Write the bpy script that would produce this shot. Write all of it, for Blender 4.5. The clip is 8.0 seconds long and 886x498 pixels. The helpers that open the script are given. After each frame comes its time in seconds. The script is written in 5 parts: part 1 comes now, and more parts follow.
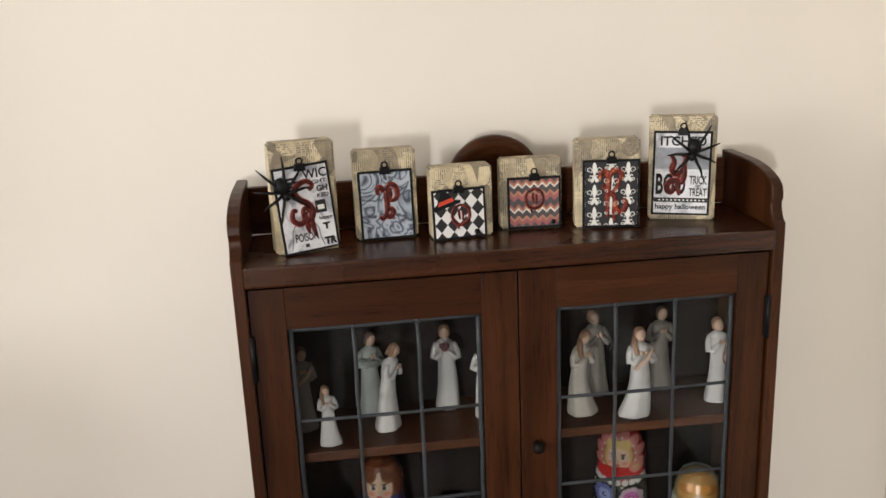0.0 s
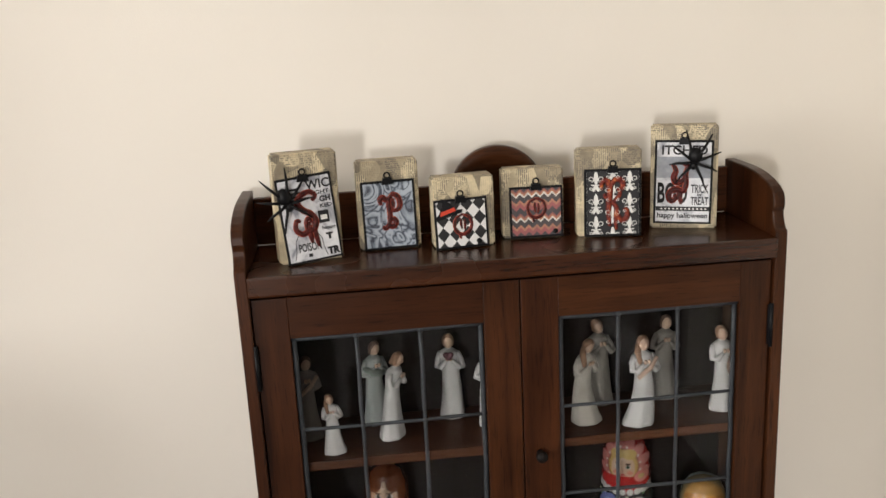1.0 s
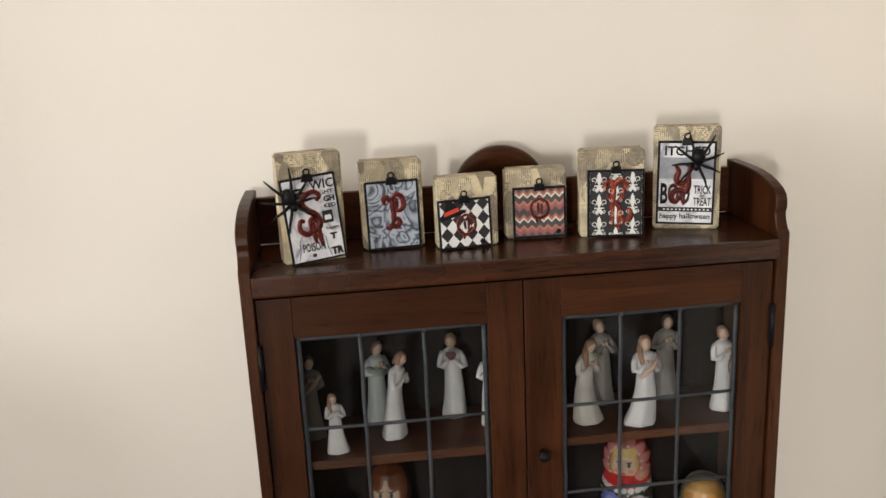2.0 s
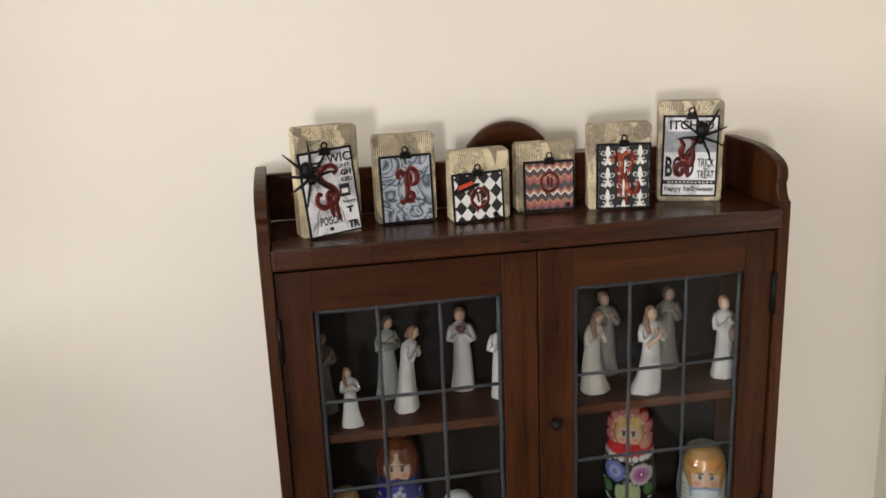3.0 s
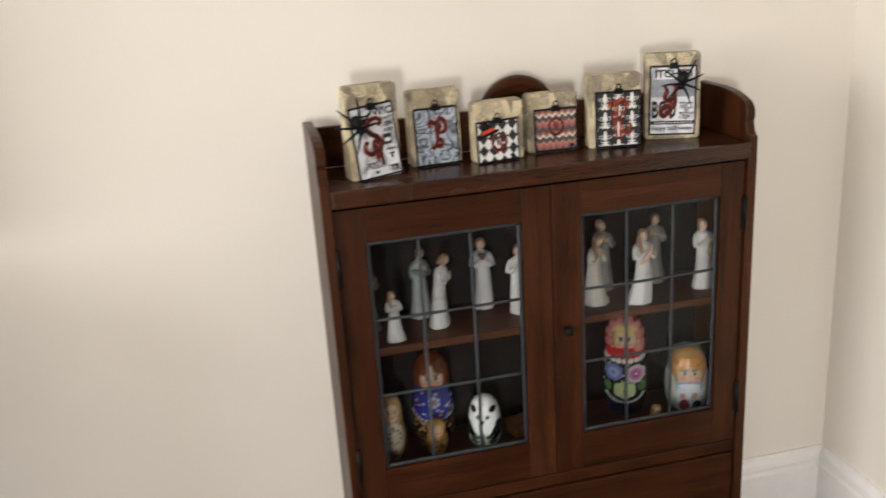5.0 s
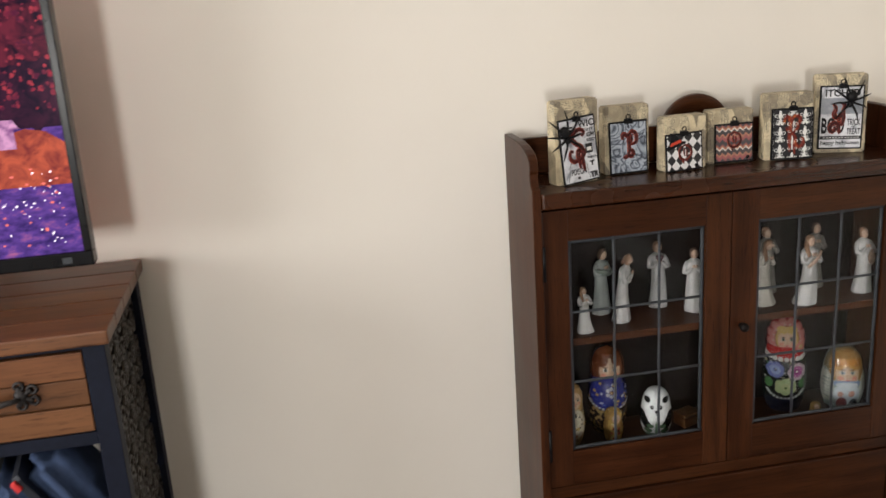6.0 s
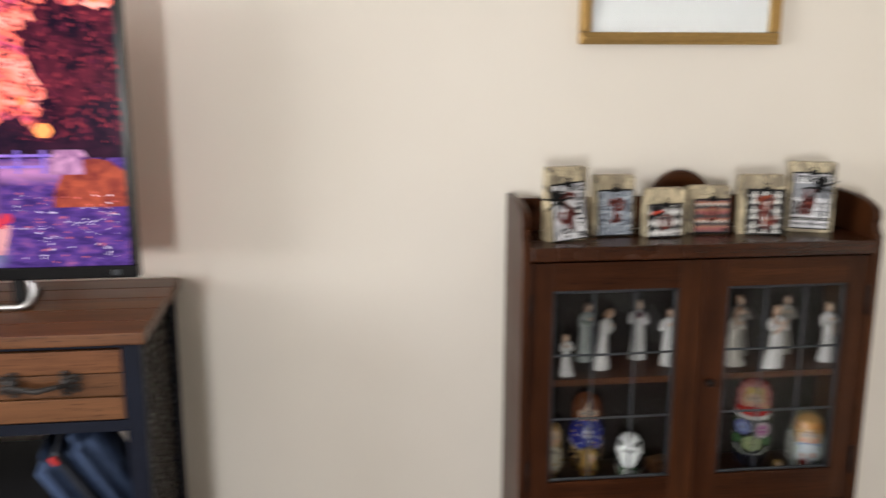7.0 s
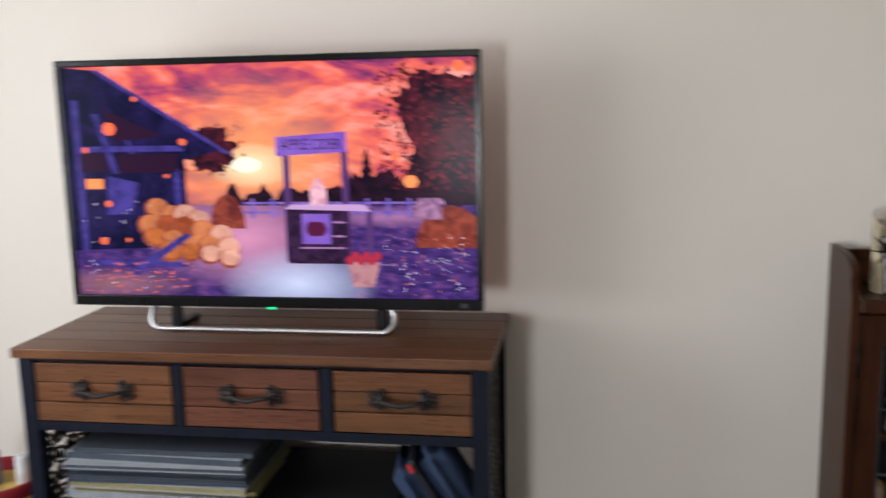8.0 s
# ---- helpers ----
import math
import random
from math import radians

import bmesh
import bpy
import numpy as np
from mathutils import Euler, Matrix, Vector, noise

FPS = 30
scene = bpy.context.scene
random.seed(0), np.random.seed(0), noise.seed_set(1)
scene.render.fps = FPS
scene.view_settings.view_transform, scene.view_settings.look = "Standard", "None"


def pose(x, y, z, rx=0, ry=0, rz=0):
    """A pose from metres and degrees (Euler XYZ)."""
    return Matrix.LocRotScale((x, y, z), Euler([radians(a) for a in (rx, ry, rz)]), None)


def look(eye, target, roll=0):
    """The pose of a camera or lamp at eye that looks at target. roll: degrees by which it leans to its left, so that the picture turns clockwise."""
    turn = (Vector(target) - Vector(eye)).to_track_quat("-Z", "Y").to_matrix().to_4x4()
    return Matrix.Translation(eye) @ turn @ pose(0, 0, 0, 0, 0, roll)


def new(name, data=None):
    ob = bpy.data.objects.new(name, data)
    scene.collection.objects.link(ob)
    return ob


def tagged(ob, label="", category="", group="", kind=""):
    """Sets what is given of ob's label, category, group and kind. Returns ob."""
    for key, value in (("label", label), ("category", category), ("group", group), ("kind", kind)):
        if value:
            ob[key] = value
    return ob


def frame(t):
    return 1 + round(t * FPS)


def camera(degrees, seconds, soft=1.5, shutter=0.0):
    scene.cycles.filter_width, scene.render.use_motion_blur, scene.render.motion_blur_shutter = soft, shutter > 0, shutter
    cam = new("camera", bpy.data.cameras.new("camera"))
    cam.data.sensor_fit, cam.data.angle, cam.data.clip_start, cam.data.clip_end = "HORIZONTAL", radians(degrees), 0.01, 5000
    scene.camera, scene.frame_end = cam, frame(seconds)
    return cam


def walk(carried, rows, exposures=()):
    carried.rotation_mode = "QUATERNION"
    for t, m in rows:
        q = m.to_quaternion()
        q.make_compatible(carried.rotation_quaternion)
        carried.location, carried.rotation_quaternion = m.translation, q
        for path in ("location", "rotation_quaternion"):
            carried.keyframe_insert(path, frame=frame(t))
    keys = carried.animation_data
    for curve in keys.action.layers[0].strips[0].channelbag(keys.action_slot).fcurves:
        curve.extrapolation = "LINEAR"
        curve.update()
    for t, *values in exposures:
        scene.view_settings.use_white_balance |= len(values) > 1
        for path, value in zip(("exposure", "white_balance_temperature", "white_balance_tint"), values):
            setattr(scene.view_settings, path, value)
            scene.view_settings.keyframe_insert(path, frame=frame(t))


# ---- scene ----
cam = camera(52.0, 8.0, soft=1.55, shutter=0.75)
PATH = [
    (0, (-0.006, 0.033, 1.389), (0.214, 1.946, 0.848), -2.4),
    (0.5, (0.004, 0.025, 1.381), (0.214, 1.945, 0.864), -2.8),
    (1, (0.015, 0.019, 1.385), (0.2, 1.943, 0.874), -2.9),
    (2.5, (-0.038, 0.022, 1.398), (0.196, 1.936, 0.866), -2.1),
    (3, (-0.11, 0.008, 1.366), (0.204, 1.91, 0.834), -2.4),
    (3.5, (-0.159, -0.012, 1.362), (0.2, 1.878, 0.814), -4.7),
    (4, (-0.271, 0.001, 1.35), (0.284, 1.827, 0.754), -2.3),
    (4.2, (-0.25, -0.047, 1.394), (0.239, 1.79, 0.771), -2.5),
    (5.3, (-0.38, -0.235, 1.413), (-0.01, 1.625, 0.78), -4.5),
    (5.5, (-0.498, -0.251, 1.415), (-0.174, 1.635, 0.832), -5.1),
    (6, (-0.626, -0.344, 1.417), (-0.308, 1.552, 0.864), -3.8),
    (6.3, (-0.625, -0.397, 1.419), (-0.348, 1.506, 0.869), -2.7),
    (6.5, (-0.616, -0.466, 1.429), (-0.307, 1.448, 0.939), -0.7),
    (6.8, (-0.6, -0.554, 1.428), (-0.276, 1.373, 1.003), 0.6),
    (7, (-0.577, -0.591, 1.447), (-0.34, 1.347, 1.016), 0.1),
    (7.3, (-0.611, -0.638, 1.444), (-0.574, 1.328, 1.08), -1.1),
    (7.5, (-0.662, -0.665, 1.462), (-0.735, 1.299, 1.089), -1.3),
    (7.6, (-0.671, -0.683, 1.454), (-0.815, 1.28, 1.098), -1.8),
    (8, (-0.734, -0.748, 1.484), (-1.054, 1.197, 1.147), -1.25),
]
walk(cam, [(t, look(eye, target, roll)) for t, eye, target, roll in PATH],
     exposures=[(0.0, 0.0, 6500, 10), (4.2, -0.05, 6500, 10), (5.5, 0.06, 6500, 10), (6.0, -0.14, 6450, 10), (6.5, -0.1, 6400, 10), (7.0, -0.12, 6350, 10), (7.5, -0.48, 6150, 10), (8.0, -0.82, 6000, 10)])

# ---- light ----
world = bpy.data.worlds.new("sky")
scene.world = world
world.use_nodes = True
sky = world.node_tree.nodes.new("ShaderNodeTexSky")
sky.sky_type, sky.sun_disc = "NISHITA", False
sky.sun_elevation, sky.sun_rotation = radians(35), radians(200)
world.node_tree.nodes["Background"].inputs[1].default_value = 0.1
world.node_tree.links.new(sky.outputs[0], world.node_tree.nodes["Background"].inputs[0])


def window_light(name, m, w, h, power, colour):
    lamp = bpy.data.lights.new(name, "AREA")
    lamp.shape, lamp.size, lamp.size_y, lamp.energy, lamp.color = "RECTANGLE", w, h, power, colour
    new(name, lamp).matrix_world = m


# room: x from WEST to EAST, y from SOUTH to NORTH
WEST, EAST, SOUTH, NORTH, TOP = -3.0, 1.037, -4.2, 1.535, 2.45
window_light("garden_door_light", look((-1.75, SOUTH - 0.02, 1.02), (-1.2, 1, 1.0)), 0.44, 0.72, 128, (1.0, 0.97, 0.93))
window_light("side_window_light", look((WEST - 0.02, -0.05, 1.45), (0, -0.3, 1.4)), 1.5, 1.1, 80, (1.0, 0.97, 0.93))

# ---- materials ----


class Nodes:
    """A material's node tree, with short ways to add nodes."""

    def __init__(self, name):
        self.mat = bpy.data.materials.new(name)
        self.mat.use_nodes = True
        self.t = self.mat.node_tree
        self.bsdf = self.t.nodes["Principled BSDF"]
        self.coord = self.t.nodes.new("ShaderNodeTexCoord").outputs["Object"]

    def put(self, socket, v):
        if hasattr(v, "is_linked"):
            self.t.links.new(v, socket)
        elif isinstance(v, tuple) and len(v) == 3 and socket.type == "RGBA":
            socket.default_value = (*v, 1)
        else:
            socket.default_value = v

    def math(self, op, a, b=0.0, c=0.0):
        n = self.t.nodes.new("ShaderNodeMath")
        n.operation = op
        for k, v in enumerate((a, b, c)):
            self.put(n.inputs[k], v)
        return n.outputs[0]

    def mapped(self, scale=(1, 1, 1), loc=(0, 0, 0), rot=(0, 0, 0), source=None):
        n = self.t.nodes.new("ShaderNodeMapping")
        self.put(n.inputs[0], source or self.coord)
        n.inputs["Scale"].default_value, n.inputs["Location"].default_value = scale, loc
        n.inputs["Rotation"].default_value = [radians(a) for a in rot]
        return n.outputs[0]

    def shifted(self):
        """Object coordinates, moved by a random way for each object."""
        info = self.t.nodes.new("ShaderNodeObjectInfo")
        n = self.t.nodes.new("ShaderNodeVectorMath")
        n.operation = "MULTIPLY_ADD"
        self.put(n.inputs[0], info.outputs["Random"])
        n.inputs[1].default_value = (7.3, 3.1, 5.7)
        self.put(n.inputs[2], self.coord)
        return n.outputs[0]

    def noise(self, scale, detail=4.0, vec=None, rough=0.55, distort=0.0):
        n = self.t.nodes.new("ShaderNodeTexNoise")
        self.put(n.inputs["Vector"], vec or self.coord)
        n.inputs["Scale"].default_value, n.inputs["Detail"].default_value = scale, detail
        n.inputs["Roughness"].default_value, n.inputs["Distortion"].default_value = rough, distort
        return n.outputs["Fac"]

    def ramp(self, fac, *stops):
        n = self.t.nodes.new("ShaderNodeValToRGB")
        self.put(n.inputs[0], fac)
        el = n.color_ramp.elements
        while len(el) < len(stops):
            el.new(0.5)
        for e, (p, c) in zip(el, stops):
            e.position, e.color = p, ((c, c, c, 1) if isinstance(c, (int, float)) else (*c, 1))
        return n.outputs[0]

    def mix(self, fac, a, b, mode="MIX"):
        n = self.t.nodes.new("ShaderNodeMix")
        n.data_type, n.blend_type = "RGBA", mode
        self.put(n.inputs[0], fac)
        self.put(n.inputs[6], a)
        self.put(n.inputs[7], b)
        return n.outputs[2]

    def xyz(self, vec=None):
        n = self.t.nodes.new("ShaderNodeSeparateXYZ")
        self.put(n.inputs[0], vec or self.coord)
        return n.outputs[0], n.outputs[1], n.outputs[2]

    def ellipse(self, cx, cz, rx, rz, soft=0.08, vec=None):
        """1 inside an ellipse on the x-z plane, 0 outside."""
        x, _, z = self.xyz(vec)
        dx = self.math("DIVIDE", self.math("SUBTRACT", x, cx), rx)
        dz = self.math("DIVIDE", self.math("SUBTRACT", z, cz), rz)
        d = self.math("SQRT", self.math("ADD", self.math("MULTIPLY", dx, dx), self.math("MULTIPLY", dz, dz)))
        return self.ramp(d, (1 - soft, 1.0), (1.0, 0.0))

    def front(self):
        """1 on the side that looks to the thing's own front."""
        return self.math("LESS_THAN", self.xyz()[1], 0.0)

    def bump(self, height, strength, distance=0.001):
        n = self.t.nodes.new("ShaderNodeBump")
        self.put(n.inputs["Height"], height)
        n.inputs["Strength"].default_value, n.inputs["Distance"].default_value = strength, distance
        self.put(self.bsdf.inputs["Normal"], n.outputs[0])

    def done(self, colour, rough=0.5, metal=0.0, coat=0.0, spec=0.5):
        b = self.bsdf.inputs
        b["Specular IOR Level"].default_value = spec
        self.put(b["Base Color"], colour)
        self.put(b["Roughness"], rough)
        self.put(b["Metallic"], metal)
        b["Coat Weight"].default_value = coat
        return self.mat


def plain(name, colour, rough=0.5, metal=0.0, grain=60.0, vary=0.15, bump=0.1, coat=0.0, spec=0.35):
    n = Nodes(name)
    v = n.shifted()
    f = n.math("ADD", n.math("MULTIPLY", n.noise(grain, 5, v), 0.5), n.math("MULTIPLY", n.noise(grain / 9, 3, v), 0.5))
    lo, hi = tuple(c * (1 - vary) for c in colour), tuple(min(1, c * (1 + vary)) for c in colour)
    c = n.ramp(f, (0.3, lo), (0.7, hi))
    n.bump(n.noise(grain * 4, 3, v), bump)
    return n.done(c, n.math("MULTIPLY_ADD", f, 0.2, rough - 0.1), metal, coat, spec)


def wood(name, dark, light, along, rough=0.35, fine=1.0, coat=0.0, wear=None, spec=0.18):
    """Wood with its grain along x, y or z."""
    n = Nodes(name)
    v = n.shifted()
    long, wide = 1.2 * fine, 22.0 * fine
    s = {"x": (long, wide, wide), "y": (wide, long, wide), "z": (wide, wide, long)}[along]
    m = n.mapped(s, source=v)
    g = n.noise(2.2, 6, m, 0.65, 0.6)
    pores = n.noise(16, 3, m, 0.7)
    cloud = n.noise(5, 3, v)
    f = n.math("ADD", n.math("MULTIPLY", g, 0.7), n.math("MULTIPLY", cloud, 0.3))
    c = n.ramp(f, (0.3, dark), (0.5, tuple((a + b) / 2 for a, b in zip(dark, light))), (0.72, light))
    c = n.mix(n.ramp(pores, (0.33, 0.65), (0.45, 0.0)), c, tuple(a * 0.35 for a in dark))
    if wear:
        c = n.mix(n.ramp(n.noise(38, 5, v, 0.7), (0.66, 0.0), (0.74, 0.55)), c, wear)
    info = n.t.nodes.new("ShaderNodeObjectInfo")
    c = n.mix(1.0, c, n.ramp(info.outputs["Random"], (0.0, (0.78, 0.76, 0.74)), (0.5, (1.0, 0.90, 0.86)), (1.0, (1.08, 1.08, 1.05))), "MULTIPLY")
    n.bump(n.math("ADD", g, n.math("MULTIPLY", pores, 0.5)), 0.12)
    return n.done(c, n.math("MULTIPLY_ADD", cloud, 0.22, rough - 0.1), 0.0, coat, spec)


def wall_paint():
    n = Nodes("cream_wall_paint")
    blot = n.noise(1.3, 3)
    fine = n.noise(320, 4)
    c = n.ramp(blot, (0.3, (0.740, 0.698, 0.632)), (0.7, (0.785, 0.744, 0.684)))
    smear = n.ramp(n.noise(7, 4, None, 0.6), (0.70, 0.0), (0.80, 0.10))
    c = n.mix(smear, c, (0.63, 0.58, 0.50))
    n.bump(n.math("ADD", fine, n.math("MULTIPLY", n.noise(40, 4), 0.6)), 0.16)
    return n.done(c, 0.72)


def carpet():
    n = Nodes("brown_carpet")
    c = n.ramp(n.noise(420, 4), (0.3, (0.07, 0.054, 0.040)), (0.7, (0.14, 0.11, 0.085)))
    n.bump(n.noise(300, 4), 0.7, 0.004)
    return n.done(c, 0.95)


def book_page():
    """Old book pages pasted over a block: torn patches of cream paper with lines of print."""
    n = Nodes("book_page_paper")
    v = n.shifted()
    vor = n.t.nodes.new("ShaderNodeTexVoronoi")
    n.put(vor.inputs["Vector"], n.mapped((46, 40, 30), rot=(0, 12, 0), source=v))
    vor.inputs["Scale"].default_value = 1.0
    r, g, b = [n.t.nodes.new("ShaderNodeSeparateColor")][0], None, None
    n.put(r.inputs[0], vor.outputs["Color"])
    r, g, b = r.outputs[0], r.outputs[1], r.outputs[2]
    x, y, z = n.xyz(v)
    u = n.math("ADD", x, n.math("MULTIPLY", y, 1.0))
    turned = n.math("GREATER_THAN", r, 0.55)
    across = n.math("ADD", n.math("MULTIPLY", turned, n.math("SUBTRACT", u, z)), z)
    along = n.math("ADD", n.math("MULTIPLY", turned, n.math("SUBTRACT", z, u)), u)
    line = n.math("GREATER_THAN", n.math("FRACT", n.math("MULTIPLY", across, 310)), 0.40)
    comb = n.t.nodes.new("ShaderNodeCombineXYZ")
    n.put(comb.inputs[0], n.math("MULTIPLY", along, 330))
    n.put(comb.inputs[1], n.math("FLOOR", n.math("MULTIPLY", across, 310)))
    n.put(comb.inputs[2], n.math("MULTIPLY", b, 20))
    words = n.math("GREATER_THAN", n.noise(1.0, 2, comb.outputs[0]), n.math("MULTIPLY_ADD", r, -0.10, 0.50))
    ink = n.math("MULTIPLY", n.math("MULTIPLY", line, words), n.math("MULTIPLY", n.ramp(g, (0.15, 0.15), (0.60, 0.85)), n.ramp(n.noise(60, 3, v), (0.36, 0.25), (0.52, 1.0))))
    paper = n.ramp(n.math("ADD", n.math("MULTIPLY", n.noise(45, 4, v), 0.5), n.math("MULTIPLY", b, 0.5)),
                   (0.22, (0.22, 0.185, 0.13)), (0.5, (0.44, 0.37, 0.25)), (0.74, (0.70, 0.60, 0.40)))
    n.bump(n.noise(140, 4, v), 0.25)
    return n.done(n.mix(ink, paper, (0.10, 0.09, 0.08)), 0.6)


WALL = wall_paint()
CARPET = carpet()
CEILING = plain("ceiling_paint", (0.78, 0.76, 0.71), 0.8, 0, 90, 0.04, 0.2)
# For walls out of view: dark, to cut fill light and reflections.
DARK_UNSEEN_WALL = plain("dark_unseen_wall_brown", (0.13, 0.10, 0.08), 0.8, 0, 60, 0.1, 0.2)
TRIM = plain("white_gloss_paint", (0.80, 0.79, 0.78), 0.35, 0, 40, 0.05, 0.05)
CAB_D, CAB_L = (0.0098, 0.0029, 0.0013), (0.072, 0.0238, 0.0080)
CAB_X = wood("dark_oak_across", CAB_D, CAB_L, "x", 0.32, 1.0)
CAB_TOP = wood("polished_dark_oak", CAB_D, CAB_L, "x", 0.24, 1.0, 0.0, None, 0.42)
CAB_Z = wood("dark_oak_upright", CAB_D, CAB_L, "z", 0.36, 1.0)
# Stained wood taken near black, to hold the shade inside the cabinet.
CAB_IN = wood("stained_inside_with_shade", (0.003, 0.0022, 0.002), (0.009, 0.005, 0.004), "z", 0.6)
LEAD = plain("grey_lead_came", (0.030, 0.034, 0.040), 0.52, 0.15, 90, 0.45, 0.4)
# Cabinet wood with wear, lightened to show the light on the shelf.
SHELF_WOOD = wood("worn_lightened_shelf", (0.030, 0.010, 0.005), (0.105, 0.040, 0.018), "x", 0.4, 1.0, 0.0, (0.05, 0.02, 0.01))
BLACK = plain("black_plastic", (0.006, 0.006, 0.007), 0.4, 0, 90, 0.2, 0.1, 0, 0.15)
IRON = plain("navy_black_iron", (0.008, 0.010, 0.019), 0.5, 0.0, 90, 0.3, 0.3, 0, 0.10)
BRONZE = plain("dark_scroll_iron", (0.022, 0.017, 0.013), 0.30, 0.5, 150, 0.6, 0.4)
SLAB = wood("brown_plank_wood", (0.042, 0.015, 0.006), (0.165, 0.068, 0.026), "x", 0.36, 0.8, 0.0, (0.03, 0.012, 0.006), 0.3)
DRAWER = wood("orange_brown_plank", (0.070, 0.030, 0.013), (0.200, 0.088, 0.038), "x", 0.45, 0.8, 0.05, (0.09, 0.04, 0.02))
DRAWER_RED = wood("red_brown_plank", (0.070, 0.026, 0.015), (0.180, 0.070, 0.042), "x", 0.45, 0.8, 0.05, (0.08, 0.03, 0.02))
CHROME = plain("satin_chrome", (0.52, 0.52, 0.54), 0.34, 1.0, 60, 0.05, 0.02)
PAGE = book_page()
PAPER = plain("cream_paper", (0.62, 0.55, 0.42), 0.7, 0, 80, 0.1, 0.15)
MAT_BLACK = plain("black_card", (0.012, 0.012, 0.014), 0.6, 0, 160, 0.2, 0.15, 0, 0.1)
GOLD = plain("gilt_frame", (0.42, 0.27, 0.10), 0.38, 0.75, 70, 0.25, 0.2)
WHITE_MOUNT = plain("white_mount_board", (0.78, 0.78, 0.76), 0.8, 0, 200, 0.02, 0.1)


def dimming_glass():
    n = Nodes("dimming_window_glass")
    n.bsdf.inputs["Transmission Weight"].default_value = 1.0
    n.bsdf.inputs["IOR"].default_value = 1.20
    # Grey tint darkens what stands behind, standing in for the cabinet's dim inside.
    return n.done((0.78, 0.80, 0.81), 0.02)


GLASS = dimming_glass()

# ---- building helpers ----


def mesh_of(name, bm, mats, smooth=False):
    me = bpy.data.meshes.new(name)
    bmesh.ops.recalc_face_normals(bm, faces=bm.faces)
    bm.to_mesh(me)
    bm.free()
    for m in mats if isinstance(mats, (list, tuple)) else [mats]:
        me.materials.append(m)
    if smooth:
        me.polygons.foreach_set("use_smooth", [True] * len(me.polygons))
    return me


def part(name, bm, mats, parent=None, label="", m=None, smooth=False):
    ob = new(name, bm if isinstance(bm, bpy.types.Mesh) else mesh_of(name, bm, mats, smooth))
    if parent:
        ob.parent = parent
    if m:
        ob.matrix_basis = m
    return tagged(ob, label)


def thing(name, m, label, category, group=""):
    ob = new(name)
    ob.empty_display_size = 0.05
    ob.matrix_basis = m
    return tagged(ob, label, category, group)


def box(bm, x0, x1, y0, y1, z0, z1, bevel=0.0, m=None, slot=0):
    b = bmesh.new()
    bmesh.ops.create_cube(b, size=1)
    bmesh.ops.transform(b, matrix=Matrix.LocRotScale(((x0 + x1) / 2, (y0 + y1) / 2, (z0 + z1) / 2), None, (x1 - x0, y1 - y0, z1 - z0)), verts=b.verts)
    if bevel:
        bmesh.ops.bevel(b, geom=b.edges[:], offset=bevel, segments=2, affect="EDGES", profile=0.6)
    return add(bm, b, m, slot)


def add(bm, b, m=None, slot=0):
    """Puts the bmesh b into bm."""
    if m:
        bmesh.ops.transform(b, matrix=m, verts=b.verts)
    for f in b.faces:
        f.material_index = slot or f.material_index
    me = bpy.data.meshes.new("piece")
    b.to_mesh(me)
    b.free()
    bm.from_mesh(me)
    bpy.data.meshes.remove(me)
    return bm


def one_box(*a, **k):
    return box(bmesh.new(), *a, **k)


def outline(bm, pts, y0, y1, m=None, slot=0, bevel=0.0):
    """A flat outline of (x, z) points, given thickness from y0 to y1."""
    b = bmesh.new()
    f = b.faces.new([b.verts.new((x, y0, z)) for x, z in pts])
    new_geom = bmesh.ops.extrude_face_region(b, geom=[f])["geom"]
    bmesh.ops.translate(b, vec=(0, y1 - y0, 0), verts=[v for v in new_geom if isinstance(v, bmesh.types.BMVert)])
    if bevel:
        bmesh.ops.bevel(b, geom=b.edges[:], offset=bevel, segments=1, affect="EDGES")
    return add(bm, b, m, slot)


def lathe(bm, profile, segs=32, m=None, slot=0, sx=1.0, sy=1.0, pick=None):
    """Turns (radius, height) points round the z axis."""
    b = bmesh.new()
    rings = [[b.verts.new((r * sx * math.cos(2 * math.pi * k / segs), r * sy * math.sin(2 * math.pi * k / segs), z)) for k in range(segs)] for r, z in profile]
    for i, (lo, hi) in enumerate(zip(rings, rings[1:])):
        for k in range(segs):
            f = b.faces.new((lo[k], lo[(k + 1) % segs], hi[(k + 1) % segs], hi[k]))
            f.smooth = True
            if pick:
                f.material_index = pick(i)
    for ring in (rings[0], rings[-1]):
        b.faces.new(ring).material_index = pick(0 if ring is rings[0] else len(rings) - 2) if pick else 0
    return add(bm, b, m, slot)


def ball(bm, centre, radii, m=None, slot=0, u=16, v=10):
    b = bmesh.new()
    bmesh.ops.create_uvsphere(b, u_segments=u, v_segments=v, radius=1)
    bmesh.ops.transform(b, matrix=Matrix.LocRotScale(centre, None, radii), verts=b.verts)
    for f in b.faces:
        f.smooth = True
    return add(bm, b, m, slot)


